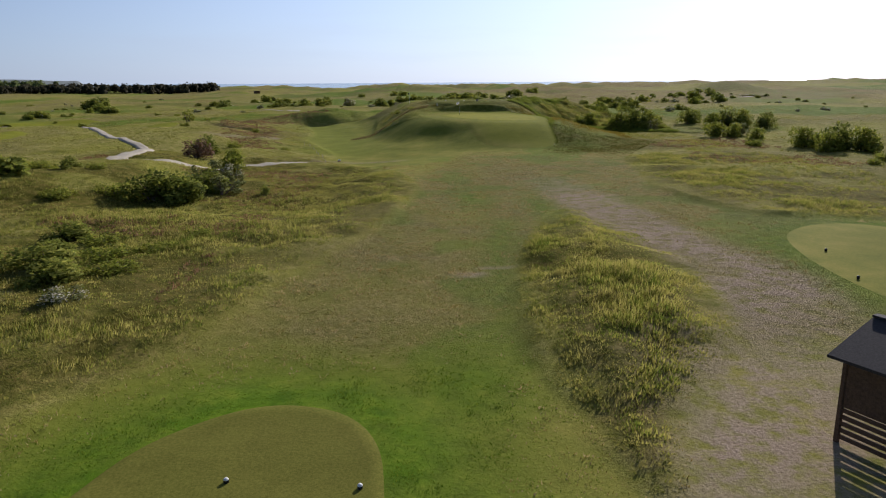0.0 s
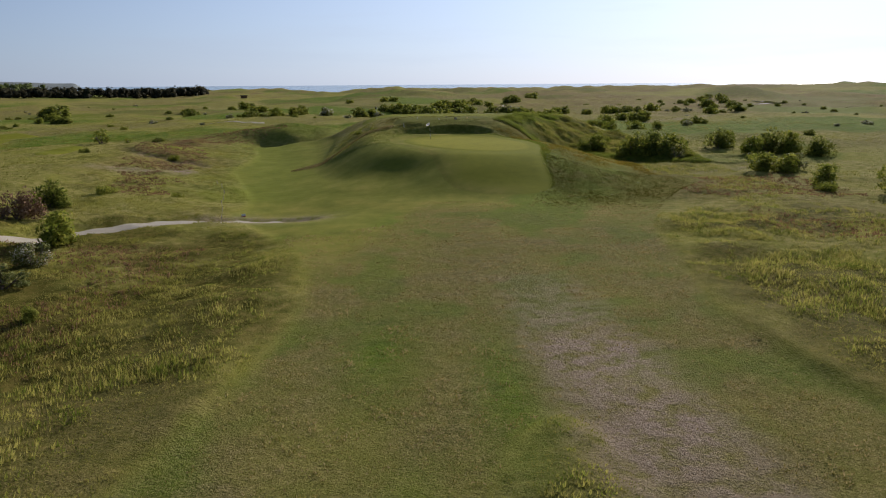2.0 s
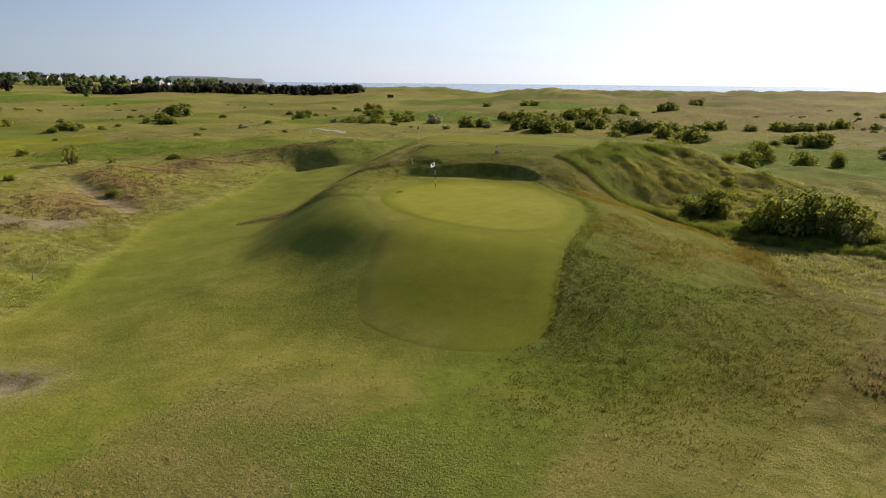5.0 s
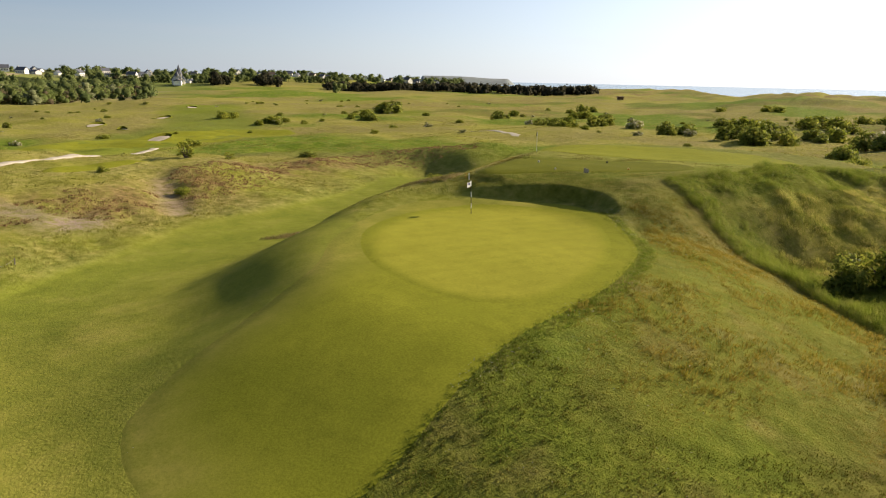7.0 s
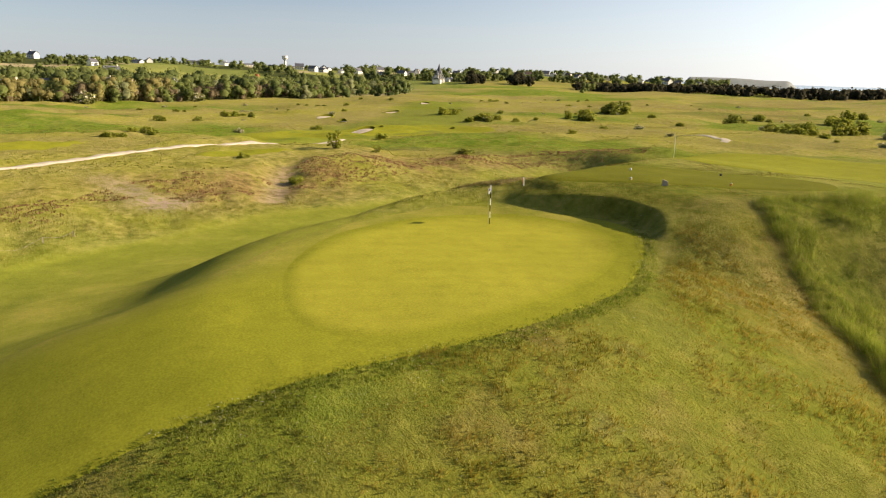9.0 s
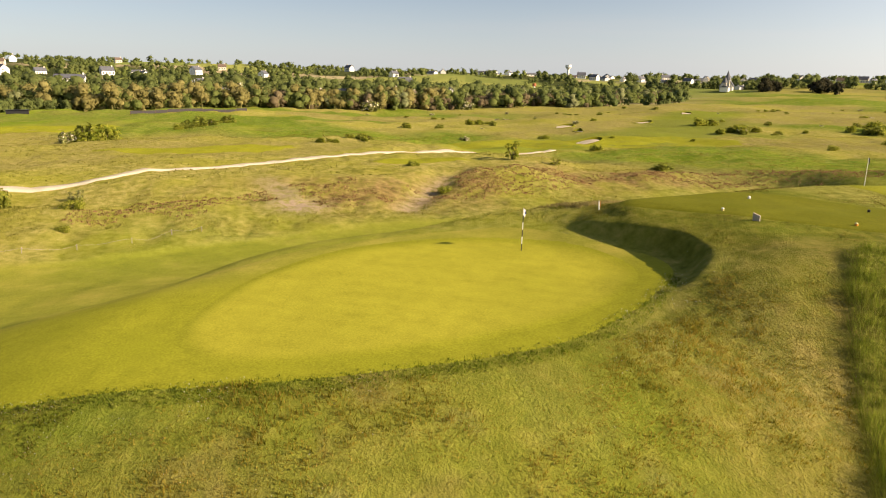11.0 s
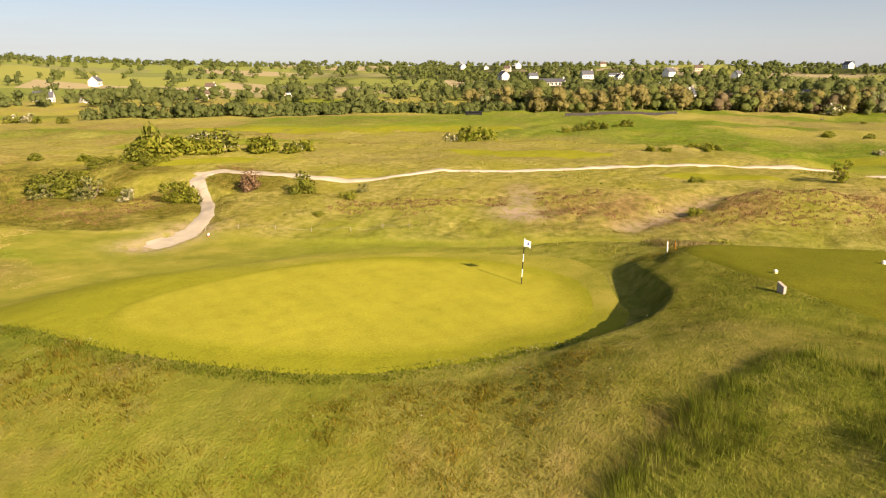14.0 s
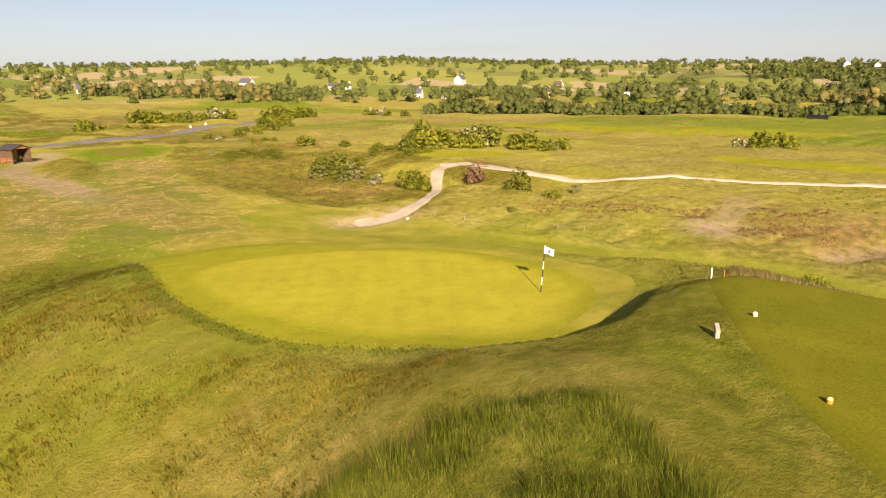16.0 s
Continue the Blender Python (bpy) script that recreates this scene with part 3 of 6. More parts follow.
# ---- mesh helpers ----
def mesh_from(name, verts, faces, mat, smooth_faces=False):
    """verts (n,3) and faces (m,3 or 4) as arrays."""
    verts, faces = np.asarray(verts, np.float32), np.asarray(faces, np.int32)
    me = bpy.data.meshes.new(name)
    k = faces.shape[1]
    me.vertices.add(len(verts))
    me.vertices.foreach_set("co", verts.ravel())
    me.loops.add(faces.size)
    me.loops.foreach_set("vertex_index", faces.ravel())
    me.polygons.add(len(faces))
    me.polygons.foreach_set("loop_start", np.arange(0, faces.size, k, dtype=np.int32))
    me.polygons.foreach_set("loop_total", np.full(len(faces), k, np.int32))
    if smooth_faces:
        me.polygons.foreach_set("use_smooth", np.ones(len(faces), bool))
    me.update(calc_edges=True)
    me.validate()
    me.materials.append(mat)
    return me


def part(name, bm, mat, parent, label=""):
    me = bpy.data.meshes.new(name)
    bm.to_mesh(me)
    bm.free()
    me.materials.append(mat)
    ob = new(name, me)
    ob.parent = parent
    return tagged(ob, label)


def thing(name, label, category, group="", at=None, kind=""):
    ob = new(name)
    ob.empty_display_size = 0.2
    if at is not None:
        ob.matrix_basis = at
    return tagged(ob, label, category, group, kind)


def box(bm, cx, cy, cz, sx, sy, sz, bevel=0.0):
    r = bmesh.ops.create_cube(bm, size=1, matrix=Matrix.LocRotScale((cx, cy, cz), None, (sx, sy, sz)))
    if bevel:
        edges = list({e for v in r["verts"] for e in v.link_edges})
        bmesh.ops.bevel(bm, geom=edges, offset=bevel, segments=2, affect="EDGES")
    return bm


def rod(bm, a, b, ra, rb=None, seg=8):
    a, b = Vector(a), Vector(b)
    m = Matrix.Translation((a + b) / 2) @ (b - a).to_track_quat("Z", "Y").to_matrix().to_4x4()
    bmesh.ops.create_cone(bm, cap_ends=True, segments=seg, radius1=ra, radius2=ra if rb is None else rb, depth=(b - a).length, matrix=m)
    return bm


def prism(bm, outline, y0, y1):
    """An outline in x and z, drawn out from y0 to y1."""
    a = [bm.verts.new((x, y0, z)) for x, z in outline]
    b = [bm.verts.new((x, y1, z)) for x, z in outline]
    bm.faces.new(a)
    bm.faces.new(b[::-1])
    n = len(a)
    for i in range(n):
        bm.faces.new((a[i], b[i], b[(i + 1) % n], a[(i + 1) % n]))
    bmesh.ops.recalc_face_normals(bm, faces=bm.faces)
    return bm


# ---- the ground sheet ----
def axis(lo, hi, step, grow, a, b, fine_a, fine_b):
    core = [lo]
    while core[-1] < hi:
        core.append(core[-1] + (0.62 * step if fine_a < core[-1] < fine_b else step))
    out, d, x = [], step, core[-1]
    while x < b:
        d = step + grow * (x - core[-1])
        x += d
        out.append(x)
    left, x = [], core[0]
    while x > a:
        d = step + grow * (core[0] - x)
        x -= d
        left.append(x)
    return np.array(left[::-1] + core + out)


gx, gy = axis(-34, 28, 0.45, 0.034, -4200, 3600, -3, 20), axis(2, 132, 0.45, 0.034, -2600, 4600, 93, 122)
X, Y = np.meshgrid(gx, gy)
X, Y = X.ravel(), Y.ravel()
Z = height(X, Y)
nx, ny = len(gx), len(gy)
i = np.arange(nx * ny).reshape(ny, nx)
quads = np.stack([i[:-1, :-1], i[:-1, 1:], i[1:, 1:], i[1:, :-1]], -1).reshape(-1, 4)
ground_mesh = mesh_from("ground", np.stack([X, Y, Z], -1), quads, GROUND, True)
ground = tagged(new("ground", ground_mesh), "rolling dune grassland with dry rough and mown fairway", "ground", kind="structure")

DISC = np.hypot(X, Y - 60)
YAW = np.degrees(np.arctan2(-X, Y))
MOW = mown(X, Y)
tee_lush = np.exp(-(np.maximum(0, -depth_in(X, Y, TEE_FRONT)) / 3.4) ** 2)
EAST = smooth((X - 10) / 4) * smooth((Y - 84) / 6) * smooth((126 - Y) / 5) * smooth((31 - X) / 6)
SOUTH_BANK = smooth((X - 15) / 3) * smooth((Y - 76) / 6) * smooth((102 - Y) / 5) * smooth((36 - X) / 6) * (depth_in(X, Y, APRON) < 0.1)
STRIPS = (([(-84, 128), (-100, 160), (-128, 200), (-180, 240), (-240, 290)], 13), ([(-150, 300), (-60, 345), (40, 360)], 9), ([(130, 260), (150, 300), (185, 360), (230, 430)], 22),
                  ([(-84, -34), (-112, 4), (-140, 50), (-168, 100)], 10), ([(40, 150), (70, 160), (110, 170)], 6), ([(-60, 20), (-80, 40)], 5), ([(-260, 430), (-150, 480), (-60, 520)], 16))


def strip_at(x, y):
    """Far mown fairways: 1 inside, falling off at their edges."""
    out = np.zeros_like(x)
    for pts, wide in STRIPS:
        out = np.maximum(out, 1 - smooth((exact_distance(x, y, curve(pts, closed=False)) - wide * 0.8) / (wide * 0.5)))
    return out


strips = strip_at(X, Y)
lush = np.maximum.reduce([
    tee_lush * MOW,
    0.9 * np.exp(-(((X - 1.5) / 2.2) ** 2 + ((Y - 11.5) / 3.5) ** 2)),
    0.24 * smooth(1 - np.maximum(0, -depth_in(X, Y, APRON)) / 16) * smooth((Y - 78) / 10) * smooth((24 - X) / 6),
    0.38 * EAST * (1 + 0.9 * fractal(X, Y, 4, 42)) * (1 - 0.8 * smooth((Y - 109) / 4)),
    0.6 * np.exp(-(((X - 20) / 3.5) ** 2 + ((Y - 85) / 6) ** 2)),
    0.38 * np.exp(-(line_distance(X, Y, VALLEY) / 9) ** 2) * smooth((Y - 80) / 10),
    0.5 * MOW * smooth(fractal(X, Y, 4, 98) * 7 - 1.0) * smooth((72 - Y) / 6) * smooth((Y - 22) / 6),
    0.6 * MOW * smooth(fractal(X, Y, 8, 41) * 6 - 0.5) * (1 - 0.7 * smooth((Y - 80 + 18 * smooth((5 - X) / 6)) / 10)),
    smooth((depth_in(X, Y, TEE_SIDE) + 5) / 5) * 0.8,
    0.7 * np.exp(-(line_distance(X, Y, TRACK) / 1.0) ** 2) * smooth((Y - 14) / 6) * smooth((40 - Y) / 8),
    0.9 * np.exp(-(((X - 3.4) / 1.6) ** 2 + ((Y - 45) / 5) ** 2)),
    0.8 * np.exp(-(((X - 8.0) / 1.4) ** 2 + ((Y - 41) / 7) ** 2)),
    0.8 * smooth(fractal(X, Y * 1.0, 60, 43) * 6 - 0.6) * smooth((DISC - 80) / 40),
    0.5 * strips,
    0.4 * smooth((depth_in(X, Y, TALL) + 0.3)) * smooth((7 - depth_in(X, Y, TALL)) / 4),
    0.3 * smooth((depth_in(X, Y, RIDGE) + 3) / 4) * (1 + fractal(X, Y, 3, 86)),
])
dry = np.maximum.reduce([
    MOW * 0.95 * smooth((82 - 18 * smooth((5 - X) / 6) - Y) / 10) * smooth((Y - 12) / 5) * (0.55 + 0.9 * np.clip(fractal(X, Y, 5, 45) + 0.35, 0, 1)),
    0.8 * np.exp(-(line_distance(X, Y, TRACK) / 1.6) ** 2) * smooth((Y - 30) / 10),
    0.5 * smooth(fractal(X, Y, 30, 47) * 5) * (1 - MOW),
    0.2 * EAST * smooth(fractal(X, Y, 3.0, 46) * 5 - 0.6),
    0.55 * EAST * smooth((Y - 109) / 4) * (0.6 + 0.8 * fractal(X, Y, 2, 97)),
    0.75 * smooth(fractal(X, Y, 42, 44) * 5 - 0.2) * smooth((DISC - 75) / 40),
])
lush = lush * (1 - 0.2 * np.clip(dry, 0, 1) * (Y < 76) * (Y > 15)) * (1 - 0.9 * np.exp(-(line_distance(X, Y, WORN) / 2.6) ** 4) * smooth((50 - Y) / 14)) * (1 - 0.9 * np.exp(-(((X - 9.8) / 3.4) ** 2 + ((Y - 9) / 8) ** 2)))
heath = np.maximum.reduce([
    0.8 * np.exp(-((line_distance(X, Y, BANK)) / 6.5) ** 2) * smooth((Y - 88) / 12) * smooth((150 - Y) / 5) * smooth(fractal(X, Y, 9, 50) * 3.5 + 0.8),
    0.3 * EAST * smooth(fractal(X, Y, 2.2, 48) * 6 - 1.6),
    0.35 * smooth(fractal(X, Y, 14, 49) * 5 - 0.4) * smooth((-8 - X) / 8) * smooth((70 - Y) / 15) * (1 - MOW),
    0.12 * smooth(fractal(X, Y, 20, 51) * 5 - 0.4) * smooth((X - 22) / 6) * (1 - MOW) * smooth((100 - Y) / 10),
    0.6 * smooth((Y - 190) / 120) * smooth((34 - YAW) / 20) * smooth(fractal(X, Y, 70, 53) * 4 + 0.7),
    0.6 * np.exp(-(((X + 5) / 3) ** 2 + ((Y - 121) / 8) ** 2)),
])
bare = np.maximum.reduce([
    np.exp(-(line_distance(X, Y, WORN) / 2.5) ** 4) * smooth((60 - Y) / 14) * (0.85 + 0.8 * fractal(X, Y, 3, 56)),
    0.8 * np.exp(-(line_distance(X, Y, SAND_SPOT) / 1.6) ** 2) * smooth((X + 38) / 9),
    0.75 * np.exp(-(line_distance(X, Y, SAND_GULLY) / 1.25) ** 2) * smooth((X + 39) / 6),
    1.5 * np.exp(-(((X + 25.0) / 2.2) ** 2 + ((Y - 102.1) / 2.2) ** 2)),
    0.9 * np.exp(-(((X - 2.2) / 0.9) ** 2 + ((Y - 23.4) / 0.35) ** 2) ** 2),
    0.7 * np.exp(-(((X - 3.4) / 0.9) ** 2 + ((Y - 24.5) / 0.3) ** 2) ** 2),
    0.9 * np.exp(-(line_distance(X, Y, LOWER_PATH[:14]) / 2.2) ** 2),
    0.95 * np.exp(-(((X - 9.8) / 3) ** 2 + ((Y - 9) / 7) ** 2)),
    0.12 * smooth(fractal(X, Y, 2.4, 55) * 7 - 3.0) * (1 - MOW) * smooth((X - 18) / 3) * smooth((116 - Y) / 3),
    0.5 * np.exp(-(line_distance(X, Y, SIDE_TRACK[12:]) / 0.8) ** 2),
    0.7 * np.exp(-(line_distance(X, Y, curve([(54, 197), (80, 220), (93, 234)], closed=False)) / 1.6) ** 2),
])
field = smooth((DISC - 420) / 120) * smooth((YAW - 42) / 10)
wood = field * smooth(fractal(X, Y, 160, 57) * 6 - 0.4 + 0.9 * smooth((110 - YAW) / 20)) * smooth((119 - YAW) / 6)
# dark ground colour under the dense long grass: painted shade, strongest inside the tall grass edge
edge_in = np.maximum(smooth(-depth_in(X, Y, FAIRWAY) / 3.0), smooth(depth_in(X, Y, WEDGE) / np.where(X < 7.5, 0.8, 4.0)))
shaded_rough = (1 - MOW) * (0.6 + 0.4 * edge_in) * smooth((X + 40) / 12) * smooth((44 - X) / 8) * smooth((84 - Y) / 14)
shaded_rough = np.maximum.reduce([0.95 * smooth(fractal(X, Y, 5, 82) * 3 + 0.85) * shaded_rough, 0.8 * smooth(depth_in(X, Y, WEDGE) / 2.0), EAST * (0.65 - 0.15 * smooth((Y - 106) / 8)), 0.85 * smooth((depth_in(X, Y, RIDGE) + 4) / 4) * smooth((134 - Y) / 6), 0.8 * SOUTH_BANK, smooth(depth_in(X, Y, TALL) / 0.5) * (0.1 + 0.8 * smooth((5 - depth_in(X, Y, TALL)) / 3)) * smooth((44 - X) / 8)])
cover = np.stack([dry, lush, heath, bare], -1).clip(0, 1).astype(np.float32)
land = np.stack([np.clip(np.maximum.reduce([MOW * (1 - np.maximum(EAST, 0.6 * SOUTH_BANK)), 0.55 * EAST * smooth((115 - Y) / 8), strips, 0.2 * smooth((depth_in(X, Y, RIDGE) + 2) / 3)]), 0, 1), field, wood, shaded_rough], -1).clip(0, 1).astype(np.float32)
for layer, data in (("cover", cover), ("land", land)):
    ground_mesh.color_attributes.new(layer, "FLOAT_COLOR", "POINT").data.foreach_set("color", data.ravel())

sea_mesh = mesh_from("sea", [(-4900, 700, -3), (4900, 700, -3), (4900, 4900, -3), (-4900, 4900, -3)], [(0, 1, 2, 3)], sea_material())
tagged(new("sea", sea_mesh), "calm pale sea along the shore", "sea", kind="structure")


# the headland across the bay, its colour paled for the haze before it
u, v = np.meshgrid(np.linspace(0, 1, 60), np.linspace(-1, 1, 9))
hy, hr = np.radians(26.6 + 7.6 * u), 2450 + 160 * v
hx, hy = 20 - hr * np.sin(hy), 60 + hr * np.cos(hy)
top = 25 * smooth(u / 0.10) * smooth((1 - u) / 0.05 + 0.4) * (0.82 + 0.18 * smooth((u - 0.25) / 0.3)) * (1 + 0.16 * fractal(hx, hy, 180, 19))
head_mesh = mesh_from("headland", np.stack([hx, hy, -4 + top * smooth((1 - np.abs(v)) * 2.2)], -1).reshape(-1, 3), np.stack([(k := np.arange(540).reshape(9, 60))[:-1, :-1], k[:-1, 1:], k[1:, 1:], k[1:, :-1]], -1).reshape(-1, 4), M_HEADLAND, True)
tagged(new("headland", head_mesh), "cliff headland far across the bay, with haze greyed into its colour", "headland", kind="structure")


# ---- draped sheets: turf and paths ----
def drape_outline(name, outline, mat, label, category, lift=0.03, step=0.5, rim=None, low=-0.005, bevel=0.25):
    """A sheet over the ground inside an outline; its rim dips below the turf."""
    c = outline.mean(0)
    n = len(outline)
    reach = np.hypot(*(outline - c).T).max()
    rings = max(8, int(reach / step))
    verts, faces = [], []
    for k in range(1, rings + 1):
        p = c + (outline - c) * (k / rings)
        verts.append(p)
    p = c + (outline - c) * (1 + 0.4 / reach)
    verts.append(p)
    xy = np.vstack([c[None]] + verts)
    z = height(xy[:, 0], xy[:, 1])
    low = low(xy[:, 0]) if callable(low) else low
    z += low + (lift - low) * smooth(depth_in(xy[:, 0], xy[:, 1], outline) / bevel)
    z[-n:] -= 0.05
    m = len(verts)
    for k in range(m - 1):
        a, b = 1 + k * n, 1 + (k + 1) * n
        for j in range(n):
            faces.append((a + j, b + j, b + (j + 1) % n, a + (j + 1) % n))
    for j in range(n):
        faces.append((0, 1 + j, 1 + (j + 1) % n, 1 + (j + 1) % n))
    me = bpy.data.meshes.new(name)
    me.from_pydata(np.column_stack([xy, z]).tolist(), [], [tuple(dict.fromkeys(f)) for f in faces])
    me.polygons.foreach_set("use_smooth", np.ones(len(me.polygons), bool))
    me.materials.append(mat)
    if rim is not None:
        w = rim(depth_in(xy[:, 0], xy[:, 1], outline), xy[:, 0], xy[:, 1])
        me.color_attributes.new("rim", "FLOAT_COLOR", "POINT").data.foreach_set("color", np.repeat(w[:, None], 4, 1).astype(np.float32).ravel())
    return tagged(new(name, me), label, category, kind="structure")


def drape_line(name, line, widths, mat, label, category, lift=0.04, seed=1):
    pts = []
    for a, b in zip(line[:-1], line[1:]):
        k = max(1, int(np.hypot(*(b - a)) / 0.5))
        pts += [a + (b - a) * t / k for t in range(k)]
    pts = np.array(pts + [line[-1]])
    tang = np.gradient(pts, axis=0)
    side = np.stack([-tang[:, 1], tang[:, 0]], -1) / np.hypot(*tang.T)[:, None]
    w = np.interp(np.linspace(0, 1, len(pts)), np.linspace(0, 1, len(widths)), widths)
    cols = []
    for s in np.linspace(-1, 1, 7):
        wob = 1 + 0.5 * value_noise(pts[:, 0], pts[:, 1], 1.3, seed + (s > 0)) * (abs(s) > 0.9)
        cols.append(pts + side * (0.5 * w * s * wob)[:, None])
    xy = np.stack(cols, 1).reshape(-1, 2)
    z = height(xy[:, 0], xy[:, 1]).reshape(-1, 7) + lift
    z -= (lift + 0.05) * (1 - smooth(np.minimum(np.arange(len(pts)), np.arange(len(pts))[::-1]) / 5))[:, None]
    z[:, 0] -= lift + 0.06
    z[:, -1] -= lift + 0.06
    n = len(pts)
    i = np.arange(n * 7).reshape(n, 7)
    q = np.stack([i[:-1, :-1], i[:-1, 1:], i[1:, 1:], i[1:, :-1]], -1).reshape(-1, 4)
    me = mesh_from(name, np.column_stack([xy, z.ravel()]), q[:, ::-1], mat, True)
    return tagged(new(name, me), label, category, kind="structure")


def ellipse(cx, cy, rx, ry, turn=0, n=40):
    t = np.linspace(0, 2 * math.pi, n, endpoint=False)
    wob = 1 + 0.07 * np.sin(3 * t + cx) + 0.05 * np.sin(2 * t + cy)
    x, y = rx * np.cos(t) * wob, ry * np.sin(t) * wob
    c, s = math.cos(radians(turn)), math.sin(radians(turn))
    return np.stack([cx + c * x - s * y, cy + s * x + c * y], -1)


drape_outline("fringe", APRON, M_APRON, "mown fringe and tongue of turf round the putting green", "fringe", 0.045, 0.35,
              lambda d, x, y: np.maximum(smooth(1 - d / 5.5) * smooth((11 - x) / 6), smooth(1 - d / 3.5) * smooth((15.5 - x) / 5) * smooth((90 - y) / 4)), lambda x: -0.01 + 0.032 * smooth((x - 6) / 4), 1.2)
drape_outline("putting_green", GREEN, M_GREEN, "smooth yellow-green putting green on a raised mound", "putting green", 0.08, 0.3,
              lambda d, x, y: smooth(1.25 - d / (1.0 + 1.0 * smooth((8 - x) / 8))), 0.033, 0.9)
drape_outline("tee_box", TEE_FRONT, M_TEE_WORN, "closely mown oval tee with a cut rim", "tee", 0.06, 0.4, None, 0.0, 0.1)
drape_outline("tee_box", TEE_SIDE, M_TEE_SIDE, "worn green side tee beside the sandy path", "tee", 0.03, 0.5, lambda d, x, y: 0.6 + 0.4 * smooth(1 - d / 5.0), -0.01, 2.0)
drape_outline("tee_box", TEE_BACK, M_TEE, "flat mown tee on the ridge behind the green", "tee", 0.05)
drape_outline("putting_green", FAR_GREEN, M_APRON, "mown green on the ridge beyond the tee", "putting green", 0.05)
for cx, cy, rx, ry, turn in ((-37.5, 55.5, 3.0, 7.0, 60), (-62, 91, 3.6, 13, 5), (-46.5, 117.4, 2.2, 6.2, 5), (-118, 30, 8, 40, 20), (-100, 170, 14, 36, 10)):
    drape_outline("tee_box" if rx < 5 else "fairway", ellipse(cx, cy, rx, ry, turn), M_APRON, "mown green strip among the dune grass", "fairway", 0.06, 2.0)
drape_line("path", LOWER_PATH, [2.2, 2.4, 1.9, 1.6, 1.6, 1.8, 2.4], M_PATH, "pale sandy footpath leading down to the fairway", "path", 0.05)
drape_line("path", UPPER_PATH, [2.6, 1.6, 1.3, 1.3, 1.4, 1.5, 1.5, 1.5, 1.5], M_PATH, "pale sandy footpath winding through the rough", "path", 0.15, 3)
drape_line("path", NORTH_PATH, [2.4, 2.0, 1.6], M_PATH, "short pale sandy path in the dunes", "path", 0.1, 5)
drape_line("road", ROAD, [5.2, 5.2], M_ROAD, "grey asphalt road behind the tees", "road", 0.12, 7)


# ---- grass ----
def tufts(name, xy, tall, mat, label, blades=5, width=0.03, spread=0.10, lean=0.6, seed=1, category="grass", wind=(0, 0)):
    """Many tussocks of bent blades in one mesh; the blades share the soft upward shading of a sward."""
    g = np.random.default_rng(seed)
    n = len(xy)
    base = np.repeat(np.column_stack([xy, height(xy[:, 0], xy[:, 1]) - 0.02]), blades, 0)
    h = np.repeat(tall, blades) * g.uniform(0.55, 1.1, n * blades)
    a = g.uniform(0, 2 * math.pi, n * blades)
    out = np.stack([np.cos(a), np.sin(a), np.zeros_like(a)], -1)
    side = np.stack([-np.sin(a), np.cos(a), np.zeros_like(a)], -1)
    r = np.sqrt(g.uniform(0, 1, len(a)))
    h = h * (1.15 - 0.45 * r)
    b0 = base + out * (r * spread)[:, None]
    w = (width * g.uniform(0.7, 1.3, len(a)))[:, None]
    tip = b0 + out * (h * lean * g.uniform(0.1, 1.0, len(a)))[:, None]
    tip[:, :2] += h[:, None] * np.array(wind)
    tip[:, 2] += h
    v = np.stack([b0 - side * w, b0 + side * w, tip], 1).reshape(-1, 3)
    f = np.arange(len(v)).reshape(-1, 3)
    me = mesh_from(name, v, f, mat)
    up = out * 0.8 + np.array([0, 0, 0.55]) + g.normal(size=out.shape) * 0.12
    me.normals_split_custom_set_from_vertices(np.repeat(up / np.linalg.norm(up, axis=1)[:, None], 3, 0).tolist())
    return tagged(new(name, me), label, category, kind="stuff")


def scatter(x0, x1, y0, y1, per_m2, seed):
    g = np.random.default_rng(seed)
    n = int((x1 - x0) * (y1 - y0) * per_m2)
    return np.column_stack([g.uniform(x0, x1, n), g.uniform(y0, y1, n)])


def clear(p, margin=0.0):
    """True where no mown turf sheet, path or road lies."""
    x, y = p[:, 0], p[:, 1]
    ok = np.ones(len(p), bool)
    for o in (APRON, TEE_FRONT, TEE_SIDE, TEE_BACK, FAR_GREEN):
        ok &= depth_in(x, y, o) < -0.05 - margin
    for l, w in ((LOWER_PATH, 1.1), (UPPER_PATH, 1.3), (ROAD, 2.7), (SAND_GULLY, 0.9), (SAND_SPOT, 1.2), (NORTH_PATH, 1.0)):
        ok &= line_distance(x, y, l) > w
    return ok


p = np.vstack([scatter(-32, 40, 4, 134, 6, 11), scatter(-24, 30, 8, 72, 9, 12), scatter(2, 14, 6, 44, 16, 14), scatter(13, 30, 84, 126, 22, 16), scatter(13, 22, 108, 122, 26, 39), scatter(-2, 17, 116, 136, 20, 26)])
x, y = p.T
q = 1 - mown(x, y)
heathy = np.exp(-(line_distance(x, y, BANK) / 5.0) ** 2) * (0.8 + 1.6 * fractal(x, y, 7, 71)) > 0.5
ok = (q > 0.30 + 0.5 * np.random.default_rng(6).random(len(p))) & clear(p) & (depth_in(x, y, TALL) < 0) & ~(heathy & (np.random.default_rng(8).random(len(p)) < 0.75))
p, q = p[ok], q[ok]
x, y = p.T
bank_side = smooth((x - 10) / 3) * smooth((y - 86) / 5) * smooth((124 - y) / 4) * smooth((30 - x) / 4)
edge_in = np.maximum(smooth(-depth_in(x, y, FAIRWAY) / 3.0), smooth(depth_in(x, y, WEDGE) / np.where(x < 7.5, 0.8, 4.0)))
